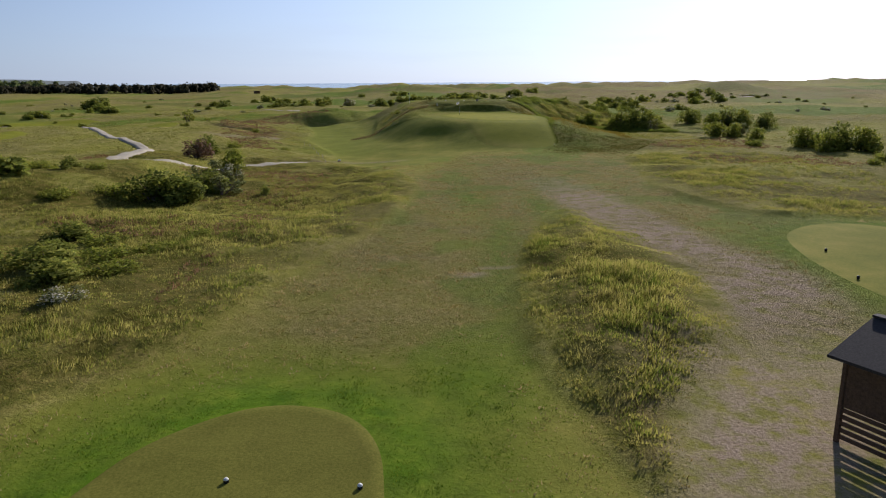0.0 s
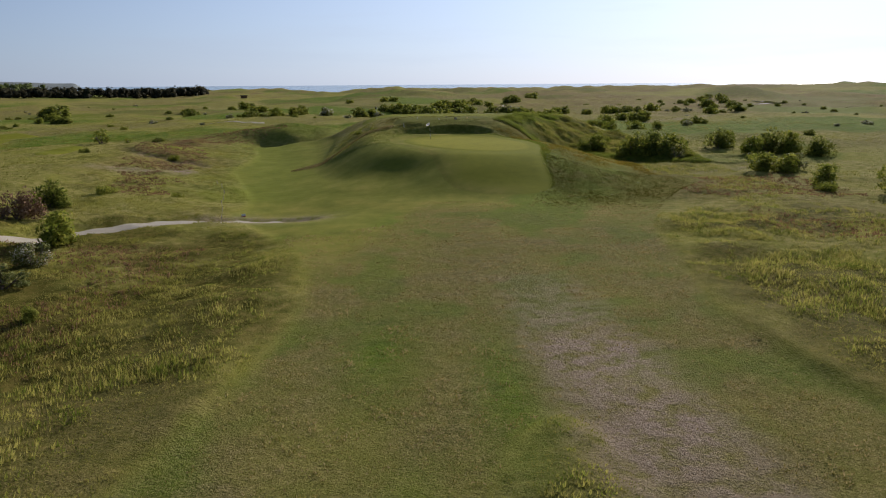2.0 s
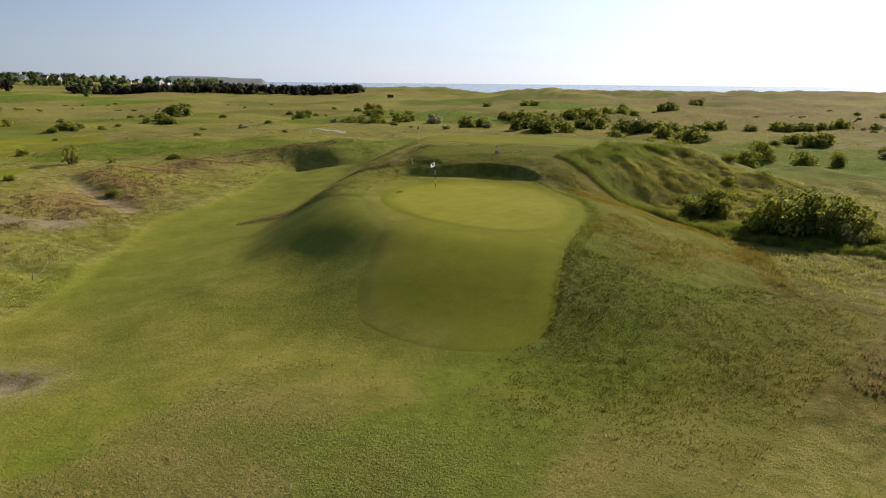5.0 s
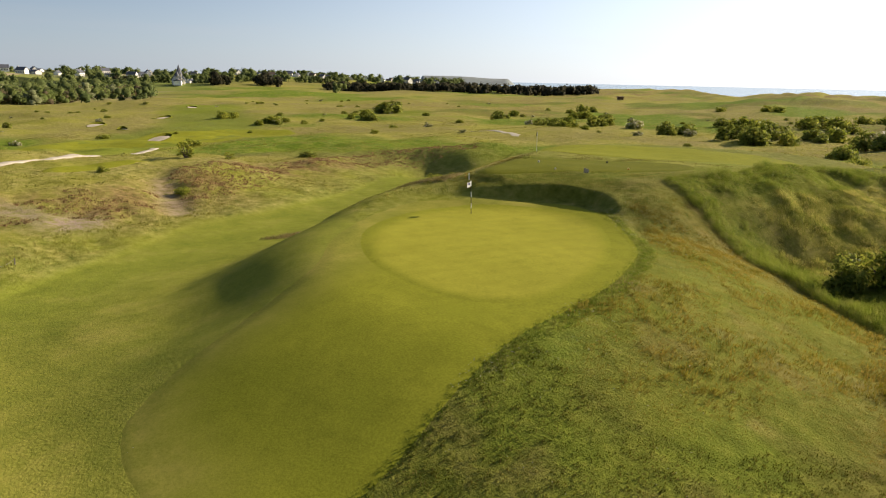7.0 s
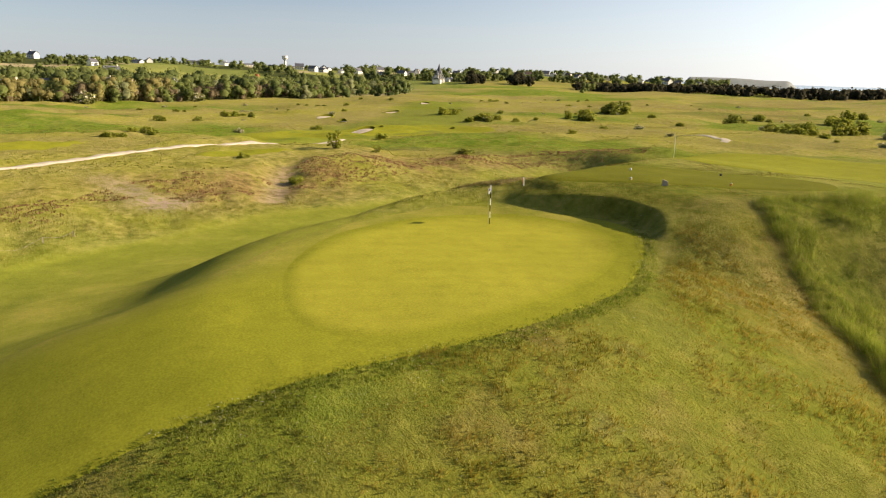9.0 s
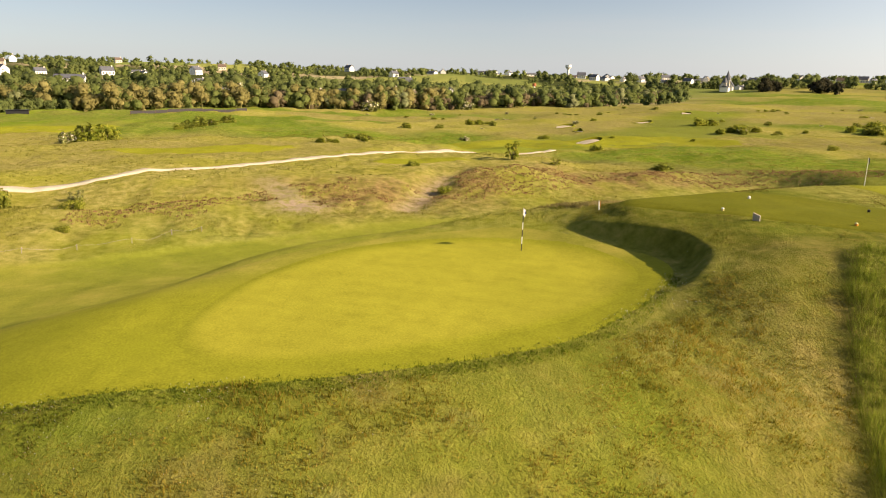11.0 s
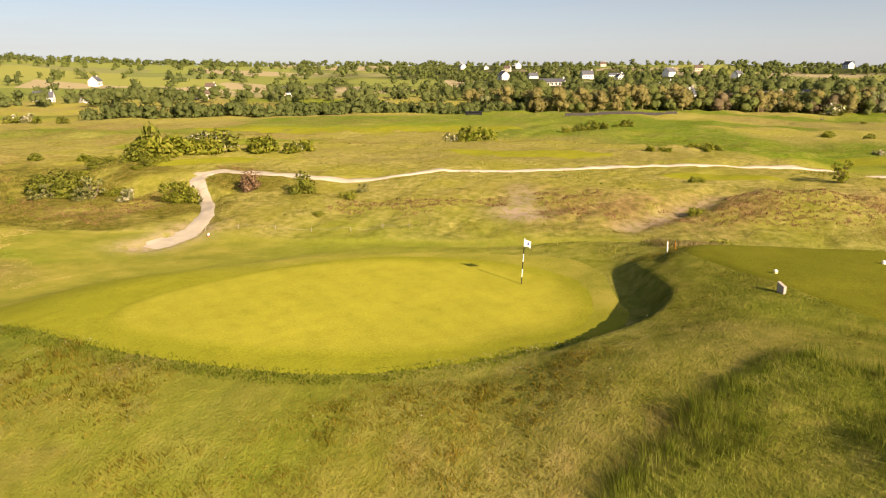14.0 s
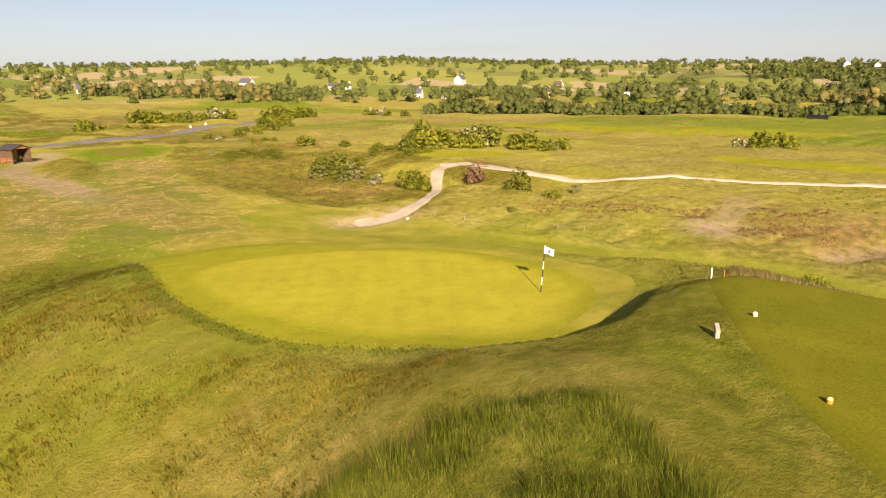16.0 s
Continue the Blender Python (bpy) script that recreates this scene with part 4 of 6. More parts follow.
tall = (0.08 + 0.25 * np.clip(1.6 * fractal(x, y, 3, 61) + 0.9 * fractal(x, y, 0.9, 68, 1) + 0.4, 0, 1)) * (1 + 0.15 * smooth(depth_in(x, y, WEDGE) + 0.5)) * (0.35 + 0.65 * edge_in) * (1 - 0.40 * bank_side) * (0.5 + 0.5 * q)
on_ridge = smooth((depth_in(x, y, RIDGE) + 6) / 4)
tall = tall * (1 - 0.72 * on_ridge)
thin = ((depth_in(x, y, BOWL) < -0.4) | (y < 99))
p, tall = p[thin], tall[thin]
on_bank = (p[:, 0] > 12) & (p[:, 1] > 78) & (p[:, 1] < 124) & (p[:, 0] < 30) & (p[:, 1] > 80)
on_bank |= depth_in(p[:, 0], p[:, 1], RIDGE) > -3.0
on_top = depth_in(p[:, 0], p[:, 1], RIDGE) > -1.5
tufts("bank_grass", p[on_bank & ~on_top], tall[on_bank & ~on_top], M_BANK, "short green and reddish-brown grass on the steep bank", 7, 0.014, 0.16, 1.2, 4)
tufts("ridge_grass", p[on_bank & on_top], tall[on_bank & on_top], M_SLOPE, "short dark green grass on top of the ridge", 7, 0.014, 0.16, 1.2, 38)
p, tall = p[~on_bank], tall[~on_bank]
pale = (p[:, 0] < -5 - 0.25 * (p[:, 1] - 48)) & (p[:, 1] > 48)
tufts("dune_grass", p[pale], 0.7 * tall[pale], M_DUNE, "pale yellow-green grass between the path and the fairway", 7, 0.022, 0.25, 1.1, 37)
p, tall = p[~pale], tall[~pale]
tufts("rough_grass", p, tall, M_GRASS, "dry olive and straw-coloured rough grass in tussocks", 8, 0.021, 0.25, 1.0, 3)

rim = scatter(8, 19, 80, 116, 80, 18)
d = depth_in(rim[:, 0], rim[:, 1], APRON)
rim = rim[(d > -1.0 * np.random.default_rng(18).random(len(d)) ** 0.7) & (d < 0.25 * np.random.default_rng(19).random(len(d))) & ((rim[:, 1] > 92) | (d > -0.3)) & (rim[:, 1] > 85) & (rim[:, 0] > 9 + 2 * (rim[:, 1] > 112))]
tufts("fringe_grass", rim, np.full(len(rim), 0.11), M_TALL, "green longer grass along the fringe", 5, 0.02, 0.14, 1.3, 6)

p = scatter(-22, 32, 3, 100, 20, 13)
x, y = p.T
keep = (mown(x, y) > 0.5) & clear(p) & ~((x > 15.0) & (y > 78)) & (np.random.default_rng(5).random(len(p)) > 1.5 * np.exp(-(np.maximum(0, -depth_in(x, y, TEE_FRONT)) / 3.4) ** 2) + 1.2 * np.exp(-(((x - 1.5) / 2.2) ** 2 + ((y - 11.5) / 3.5) ** 2)) - 0.3) & (y < 83 + 14 * smooth((x - 18) / 5) - 17 * smooth((5 - x) / 6) + 8 * fractal(x, y, 6, 62)) & (depth_in(x, y, APRON) < -0.8 * (x > 8)) & (np.random.default_rng(4).random(len(p)) < 0.6 + 0.9 * smooth(fractal(x, y, 3, 63) * 4 + 0.3))
keep &= np.random.default_rng(30).random(len(p)) > 0.92 * np.exp(-(line_distance(x, y, WORN) / 2.3) ** 4) * smooth((56 - y) / 14) + 0.95 * np.exp(-(((x - 9.8) / 3) ** 2 + ((y - 9) / 7) ** 2))
green_patch = np.maximum(smooth(fractal(x, y, 8, 41) * 6 - 0.5), smooth(fractal(x, y, 4, 98) * 7 - 1.0) * smooth((72 - y) / 6) * smooth((y - 22) / 6))
keep &= np.random.default_rng(40).random(len(p)) > 0.8 * green_patch
p = p[keep]
tufts("fairway_grass", p, 0.04 + 0.10 * np.clip(fractal(p[:, 0], p[:, 1], 0.8, 64, 2) + 0.35, 0, 1), M_FAIR, "short dry fairway grass in uneven clumps", 6, 0.021, 0.15, 1.2, 5)

p = scatter(-15, 8, -2, 20, 48, 34)
x, y = p.T
g = np.random.default_rng(35)
p = p[(mown(x, y) > 0.5) & (depth_in(x, y, TEE_FRONT) < -0.15) & (g.random(len(p)) < 1.5 * np.exp(-(np.maximum(0, -depth_in(x, y, TEE_FRONT)) / 3.6) ** 2) + np.exp(-(((x - 1.5) / 2.2) ** 2 + ((y - 11.5) / 3.5) ** 2)) - 0.2)]
tufts("tee_grass", p, 0.045 + 0.05 * np.clip(fractal(p[:, 0], p[:, 1], 1.2, 95) + 0.4, 0, 1), M_LUSH, "short lush green grass round the oval tee", 6, 0.014, 0.12, 1.1, 36)

p = scatter(13, 36, 74, 104, 46, 27)
x, y = p.T
g = np.random.default_rng(28)
p = p[(mown(x, y) > 0.4) & clear(p, 0.1) & (g.random(len(p)) < smooth((x - 13.5) / 3 + 0.6 * fractal(x, y, 3, 91)) * smooth((y - 74) / 7) * smooth((36 - x) / 7)) & (depth_in(x, y, TALL) < 0)]
x, y = p.T
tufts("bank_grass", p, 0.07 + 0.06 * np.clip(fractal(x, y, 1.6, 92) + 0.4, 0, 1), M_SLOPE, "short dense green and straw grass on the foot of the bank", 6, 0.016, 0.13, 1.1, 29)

p = scatter(12.5, 40, 104, 142, 62, 15)
x, y = p.T
d = depth_in(x, y, TALL)
p = p[d > 0.05]
x, y = p.T
lump = np.clip(1.3 * value_noise(x, y, 1.3, 65) + value_noise(x, y, 0.5, 66) * 0.8 + 0.45, 0, 1)
tall = (0.10 + 0.44 * lump ** 1.5) * (1 + 0.7 * np.exp(-(d[d > 0.05] / 0.8) ** 2)) + 0.1 * np.exp(-(d[d > 0.05] / 0.8) ** 2)
inner = depth_in(x, y, TALL) + 2.5 * fractal(x, y, 4, 93) > 5.0
tufts("tall_grass", p[~inner], tall[~inner], M_TALL, "long uncut green grass with a sharp mown edge", 10, 0.0065, 0.2, 0.85, 7, wind=(-0.12, -0.15))
tufts("rough_grass", p[inner], tall[inner], M_GRASS, "long pale grass on the slope behind the mown edge", 8, 0.010, 0.24, 0.9, 8, wind=(-0.18, -0.22))

STRIP = curve([(-13, 110), (-8, 113.5), (-3.4, 115.6), (-0.4, 117.2), (-1.0, 120.5), (-4.5, 122), (-8.5, 118.5), (-12.5, 113.5)])
p = scatter(-14, 1, 108, 124, 60, 31)
p = p[depth_in(p[:, 0], p[:, 1], STRIP) > 0.5 * np.random.default_rng(32).random(len(p))]
tufts("rough_grass", p, np.full(len(p), 0.28) + 0.1 * fractal(p[:, 0], p[:, 1], 2, 94), M_STRAW, "pale straw-coloured long grass on the flank of the ridge", 7, 0.012, 0.2, 0.7, 33, wind=(-0.2, -0.2))

p = scatter(-125, 100, -60, 275, 1.2, 17)
x, y = p.T
far_off = ~((x > -34) & (x < 42) & (y > 4) & (y < 134))
heathy = np.exp(-(line_distance(x, y, BANK) / 5.0) ** 2) * (0.8 + 1.6 * fractal(x, y, 7, 71)) > 0.5
ok = far_off & ~heathy & (strip_at(x, y) < 0.4) & (depth_in(x, y, RIDGE) < -1.0) & (mown(x, y) < 0.5) & clear(p, 0.5) & (fractal(x, y, 18, 67) > -0.25)
p = p[ok]
tall = 0.07 + 0.15 * np.clip(fractal(p[:, 0], p[:, 1], 12, 69) + 0.4, 0, 1)
tufts("dune_grass", p, tall, M_DUNE, "pale dune grass covering the far rough", 4, 0.065, 0.5, 1.3, 9)

p = scatter(-52, -14, 84, 166, 6, 19)
x, y = p.T
ok = (np.exp(-(line_distance(x, y, BANK) / 5.0) ** 2) * (0.8 + 1.6 * fractal(x, y, 7, 71)) > 0.5) & clear(p) & (mown(x, y) < 0.3)
p1 = p[ok]
p = scatter(-34, -10, 8, 66, 5, 20)
x, y = p.T
p2 = p[(fractal(x, y, 14, 49) > 0.13) & (mown(x, y) < 0.2)]
p = scatter(22, 44, 40, 104, 4, 22)
x, y = p.T
p3 = p[(fractal(x, y, 20, 51) > 0.32) & (mown(x, y) < 0.2)]
p = np.vstack([p1, p2, p3])
tufts("heather", p, np.full(len(p), 0.2), M_HEATH, "low brown heather clumps on the bank", 7, 0.035, 0.2, 0.8, 10, "heather")


p = scatter(6, 27, 78, 118, 60, 23)
x, y = p.T
d = -depth_in(x, y, APRON)
g = np.random.default_rng(24)
ok = (d > -0.3) & (x > 9) & (g.random(len(p)) < 0.55 * np.exp(-np.maximum(d, 0) / 1.6) * smooth(fractal(x, y, 2.5, 79) * 6 + 0.2) + 0.012)
p = p[ok]
v = np.column_stack([p, height(p[:, 0], p[:, 1]) + 0.07])
a, s = g.uniform(0, 6.28, len(p)), g.uniform(0.006, 0.014, len(p))
ring = [np.stack([s * np.cos(a + k * 1.2566), s * np.sin(a + k * 1.2566), g.normal(size=len(p)) * 0.006], -1) + v for k in range(4)]
daisies = mesh_from("daisies", np.stack(ring, 1).reshape(-1, 3), np.arange(4 * len(p)).reshape(-1, 4), M_DAISY)
tagged(new("daisies", daisies), "tiny white daisies along the edge of the fringe", "flowers", kind="stuff")


# ---- bushes ----
def leaf_cloud(lumps, count, size, seed, squash=0.8, loose=0.7, broad=0.55):
    """Leaf quads on and in lumps (x, y, z, radius); returns verts and quads."""
    g = np.random.default_rng(seed)
    lumps = np.array(lumps, float)
    weight = lumps[:, 3] ** 2
    k = g.choice(len(lumps), count, p=weight / weight.sum())
    u = g.normal(size=(count, 3))
    u /= np.linalg.norm(u, axis=1)[:, None]
    rad = lumps[k, 3] * g.uniform(0.5, 1.16, count)
    c = lumps[k, :3] + u * rad[:, None] * np.array([1, 1, squash])
    c[:, 2] = np.maximum(c[:, 2], 0.03)
    nrm = u + g.normal(size=(count, 3)) * loose
    nrm /= np.linalg.norm(nrm, axis=1)[:, None]
    t = np.cross(nrm, g.normal(size=(count, 3)))
    t /= np.linalg.norm(t, axis=1)[:, None]
    b = np.cross(nrm, t)
    s = (size * g.uniform(0.6, 1.4, count))[:, None]
    v = np.stack([c - t * s, c - b * s * broad, c + t * s, c + b * s * broad], 1).reshape(-1, 3)
    soft = u * np.array([1, 1, 1.1]) + nrm * 0.35 + np.array([0, 0, 0.15])
    q = np.arange(count * 4).reshape(-1, 4)
    turned = np.einsum("ij,ij->i", np.cross(v[q[:, 1]] - v[q[:, 0]], v[q[:, 2]] - v[q[:, 0]]), soft) < 0
    q[turned] = q[turned][:, ::-1]
    return v, q, np.repeat(soft / np.linalg.norm(soft, axis=1)[:, None], 4, 0)


def leafy_mesh(name, v, q, n, mat):
    me = mesh_from(name, v, q, mat)
    me.normals_split_custom_set_from_vertices(n.tolist())
    return me


def bush(name, label, mat, seed, count=1300, size=0.085, wide=1.0, tall=1.0, blossom=None, group="bushes in the dunes", category="bush", loose=False, seg=5):
    """A shrub about 2 m wide and 1.6 m high at scale 1: stems, limbs and foliage."""
    g = np.random.default_rng(seed)
    ob = thing(name, label, category, group)
    bm = bmesh.new()
    lumps = []
    for k in range(9):
        a, r = g.uniform(0, 6.28), g.uniform(0.15, 0.85) * wide
        top = (r * math.cos(a), r * math.sin(a), tall * g.uniform(0.55, 1.25) * (1.15 - 0.5 * r / wide))
        mid = (top[0] * 0.45 + g.normal() * 0.06, top[1] * 0.45 + g.normal() * 0.06, top[2] * 0.5)
        rod(bm, (g.normal() * 0.08, g.normal() * 0.08, -0.1), mid, 0.045, 0.03, seg)
        rod(bm, mid, top, 0.03, 0.01, seg)
        lumps.append((*top, g.uniform(0.24, 0.5) * (0.6 if loose else 1)))
        lumps.append((top[0] * 1.08, top[1] * 1.08, top[2] * 0.38, g.uniform(0.26, 0.42) * (0.5 if loose else 1)))
        if k % 2 == 0:
            side = (mid[0] * 1.9 + g.normal() * 0.1, mid[1] * 1.9 + g.normal() * 0.1, mid[2] * g.uniform(0.7, 1.1))
            rod(bm, mid, side, 0.022, 0.008, seg)
            lumps.append((*side, g.uniform(0.25, 0.42) * (0.6 if loose else 1)))
    part("stems", bm, M_BARK, ob)
    f = new("foliage", leafy_mesh("foliage", *leaf_cloud(lumps, count, size, seed + 1), mat))
    f.parent = ob
    if blossom is not None:
        f = new("blossom", leafy_mesh("blossom", *leaf_cloud([(a, b, c + 0.04, r * 1.04) for a, b, c, r in lumps[::2]], count // 2, size * 0.8, seed + 2), blossom))
        f.parent = ob
        tagged(f, "white blossom sprays")
    return ob


def plant(proto, x, y, s, turn=0.0, tall=1.0, label="", sink=0.06):
    m = Matrix.Translation((x, y, h1(x, y) - sink)) @ Euler((0, 0, turn)).to_matrix().to_4x4() @ Matrix.Diagonal((s, s, s * tall, 1))
    k = proto.scale
    ob = copy_thing(proto, m @ Matrix.Diagonal((1 / k[0], 1 / k[1], 1 / k[2], 1)))
    if label:
        tagged(ob, label)
    return ob


def first(proto, x, y, s, turn=0.0, tall=1.0):
    proto.matrix_basis = Matrix.Translation((x, y, h1(x, y) - 0.06)) @ Euler((0, 0, turn)).to_matrix().to_4x4() @ Matrix.Diagonal((s, s, s * tall, 1))
    return proto


red = first(bush("hawthorn_bush", "reddish-brown rounded bush beside the sandy path", M_LEAF_RED, 101, 1500, 0.07), -25.9, 71.4, 1.6)
tree_like = first(bush("hawthorn_bush", "green spreading hawthorn bush with bare lower stems", M_LEAF, 103, 1900, 0.08), -20.5, 66.4, 1.75, 1.0, 1.0)
dense = first(bush("hawthorn_bush", "dark green dense bush in the rough", M_LEAF_DARK, 105, 2000, 0.082), -26.8, 77.7, 1.6, 2.0)
white = first(bush("blossoming_bush", "white blossoming bush at the edge of the rough", M_LEAF_GREY, 107, 1300, 0.075, blossom=M_BLOSSOM), -18.85, 60.6, 1.0)
grey = first(bush("willow_bush", "grey-green loose shrub with pale twigs", M_LEAF_GREY, 109, 1000, 0.07, loose=True), -19.2, 55.2, 1.9)
low = first(bush("bramble_bush", "low green bramble spreading over the grass", M_LEAF, 111, 1400, 0.07, 1.3, 0.5), -25.2, 84.0, 1.0)
sparse = first(bush("shrub", "thin open shrub with bare branches", M_LEAF, 113, 420, 0.10, 0.9, 1.25, loose=True), -46.4, 129.2, 1.6)
tagged(plant(grey, -29.8, 83.2, 0.9, 1.3, 0.8), "grey-green low shrub with pale dry twigs")
plant(low, -18.8, 84.6, 0.6, 2.0)
plant(sparse, -44.2, 134.0, 1.0, 2.2, 0.7)
plant(low, -42.6, 115.8, 0.7, 0.4)
plant(dense, -41.7, 115.3, 0.5, 0.4)
plant(dense, -13.3, 50.2, 0.5, 1.0, 1.2)
plant(low, -30.5, 116.5, 0.9, 3.0)
# beside the first tee
for x, y, s, t, k in ((-15.8, 22.5, 1.5, 0.2, 0), (-17.6, 24.6, 1.8, 1.4, 0), (-15.6, 26.6, 1.4, 2.2, 1), (-19.0, 21.0, 1.6, 3.1, 1), (-14.0, 19.6, 0.9, 0.5, 2), (-18.5, 27.5, 1.2, 0.9, 0), (-13.5, 28.0, 1.0, 4.0, 1), (-14.2, 24.2, 1.3, 1.1, 1), (-17.4, 30.0, 1.3, 2.1, 1), (-19.6, 31.5, 1.5, 0.1, 0), (-21.5, 26.0, 1.6, 0.6, 0), (-22.0, 22.5, 1.5, 1.6, 1), (-12.6, 31.5, 0.9, 2.6, 1), (-36.0, 49.6, 1.1, 0.3, 1), (-34.0, 50.4, 1.2, 1.3, 1), (-32.0, 51.4, 1.1, 2.3, 1), (-30.0, 52.0, 1.0, 3.3, 0), (-28.0, 52.6, 0.9, 4.3, 1),
                      (-19.0, 47.6, 2.2, 0.7, 0), (-21.6, 48.0, 2.4, 2.0, 0), (-16.8, 50.2, 1.7, 3.0, 3), (-18.4, 52.2, 1.9, 1.2, 0), (-17.6, 55.4, 1.4, 3.0, 3), (-21.5, 56.5, 1.5, 5.0, 1), (-24.5, 47.5, 1.5, 1.0, 1), (-27, 44, 1.3, 2.4, 1), (-31, 42, 1.5, 0.4, 0), (-35, 40, 1.6, 3.3, 0)):
    plant((dense, low, white, grey)[k], x, y, s, t, 0.72 if y > 40 else 0.46)
for x, y, s, t in ((-33.5, 49.6, 1.1, 2.7), (-37.5, 48.6, 1.3, 0.9)):
    plant(low, x, y, s, t, 0.55)
# right of the fairway
for x, y, s, t, k in ((26.0, 117.0, 1.5, 0.3, 0), (28.2, 118.4, 1.7, 2.0, 1), (31.6, 112.0, 2.2, 1.1, 1), (34.4, 112.6, 2.5, 3.9, 0), (36.8, 113.8, 2.2, 5.0, 1), (33.0, 115.6, 2.0, 0.8, 0), (36.4, 109.6, 1.2, 2.8, 3), (38.4, 110.4, 0.9, 2.8, 2),
                      (46.4, 121.0, 1.9, 0.9, 0), (48.4, 122.6, 1.8, 2.9, 1), (47.4, 119.8, 1.0, 2.9, 2), (47.4, 112.6, 1.8, 0.5, 1), (50.4, 114.2, 2.3, 1.9, 0), (53.4, 113.6, 2.2, 3.3, 1), (56.4, 112.0, 1.8, 4.4, 0), (42.6, 98.4, 1.7, 5.1, 1), (44.8, 97.2, 1.6, 0.2, 1), (46.6, 99.0, 1.4, 0.2, 3),
                      (44.2, 88.0, 1.5, 2.6, 1), (42.2, 84.0, 1.1, 2.1, 2), (46.5, 80.0, 1.9, 4.0, 1), (48.6, 77.0, 2.2, 1.2, 0), (46.4, 74.6, 1.8, 5.5, 1), (51.5, 75.5, 2.1, 3.7, 1), (47.6, 66.0, 1.2, 0.8, 2), (51.5, 65.0, 1.4, 1.1, 1), (44.5, 62.5, 0.8, 1.1, 2)):
    plant((dense, tree_like, low, grey)[k], x, y, s, t)
# on the slope behind the ridge
for x, y, s, t, k in ((24.5, 157, 1.2, 0.4, 2), (27.5, 154, 1.4, 1.6, 2), (38.0, 160, 2.0, 2.2, 1), (33.5, 146, 1.1, 3.3, 2), (36.0, 139, 1.0, 0.9, 2), (42, 170, 2.2, 4.1, 1), (46.5, 165, 1.8, 5.2, 1), (52, 168, 1.6, 0.3, 0), (31.5, 133, 1.0, 1.0, 1), (-6.2, 127.5, 0.8, 2.0, 2), (-3.2, 119.6, 0.7, 1.2, 2)):
    plant((dense, tree_like, low, grey)[k], x, y, s, t)

# coarser bushes for the distance
far_green = first(bush("gorse_bush", "rounded dark green bush among pale dune grass", M_LEAF_DARK, 121, 560, 0.155, group="far bushes", seg=3), -90.5, 70.5, 2.4, 0.3)
far_leaf = first(bush("thorn_bush", "leafy green bush among pale dune grass", M_LEAF, 123, 560, 0.155, group="far bushes", seg=3), -94.0, 73.0, 2.3, 0.9)
far_grey = first(bush("willow_bush", "grey-green bush with pale blossom among dune grass", M_LEAF_GREY, 125, 420, 0.14, blossom=M_BLOSSOM, group="far bushes", seg=3), -88.0, 68.0, 1.5, 2.9)
FAR = (far_green, far_leaf, far_grey)
rf = np.random.default_rng(31)
CLUMPS = [  # x, y, reach, number, size
    (-93, 71, 4.5, 12, 2.1), (-34.5, 47, 2.4, 6, 1.5), (-38.5, 47.5, 3.4, 9, 2.3), (-44, 49, 3.4, 8, 2.1), (-49, 54, 2.6, 6, 1.8), (-50, 60, 2.2, 5, 1.5), (-71, 107.8, 2.6, 4, 1.0), (-77, 114, 3.5, 5, 1.2), (-136, 84, 6, 5, 1.9), (-147, 88, 7, 4, 1.8), (-128, 80, 4, 2, 1.2),
    (-31, -80, 5, 5, 2.9), (-38, -76, 5, 5, 3.0), (-47, -72, 6, 6, 2.8), (-36, -68, 5, 3, 2.0), (-68, -62, 8, 9, 3.0), (-58, -52, 7, 6, 2.3), (-52, -40, 6, 5, 2.0), (-42, -30, 6, 5, 1.7), (-34, -17, 4, 4, 1.5), (-30.6, 2, 3, 3, 1.1), (-33.4, 15, 2, 3, 1.5), (-37, 23, 2, 2, 1.2), (-12.5, -56, 4, 4, 2.4), (-22, -50, 4, 3, 1.7), (-27, -12, 4, 3, 1.1), (-22, -8, 4, 2, 0.9),
    (-40, 30, 3, 3, 1.1), (-12, -12, 3, 2, 1.0), (-116, -88, 5, 5, 2.4), (-112, -70, 3, 1, 2.2), (-92, 10, 6, 2, 1.0), (-120, 258, 6, 5, 1.8), (-128, 220, 5, 4, 1.5), (-83, 283, 3, 2, 2.0), (-60, 266, 6, 4, 1.4), (-47, 245, 5, 5, 1.6), (-37, 256, 7, 6, 1.6),
    (-15, 240, 7, 6, 1.7), (-5, 276, 8, 6, 1.8), (3, 230, 6, 6, 1.8), (13, 290, 8, 5, 2.0), (12, 243, 7, 6, 1.7), (25, 229, 5, 5, 1.8), (33, 209, 4, 4, 1.8), (25, 162, 2, 2, 1.1), (21, 203, 4, 3, 1.2), (38, 245, 9, 7, 1.6), (62, 252, 10, 6, 1.6), (80, 266, 12, 6, 1.6), (100, 245, 10, 4, 1.5),
    (58, 208, 6, 4, 1.6), (60, 181, 4, 3, 1.3), (72, 192, 6, 3, 1.5), (-158, 232, 5, 4, 1.3), (-120, 215, 5, 4, 1.2), (-142, 298, 6, 5, 2.4), (-105, 325, 4, 3, 1.8), (-90, 360, 10, 4, 1.7), (40, 380, 14, 5, 2.0), (120, 330, 12, 5, 1.8), (-30, 420, 14, 4, 2.0), (160, 410, 14, 4, 2.0), (70, 460, 16, 4, 2.2), (-150, 140, 9, 4, 1.3), (-165, 160, 9, 4, 1.3), (-60, 305, 10, 3, 1.5), (30, 325, 12, 4, 1.7), (110, 290, 10, 4, 1.7),
]
plant(far_green, -36.0, 46.8, 1.7, 0.4, 1.9)
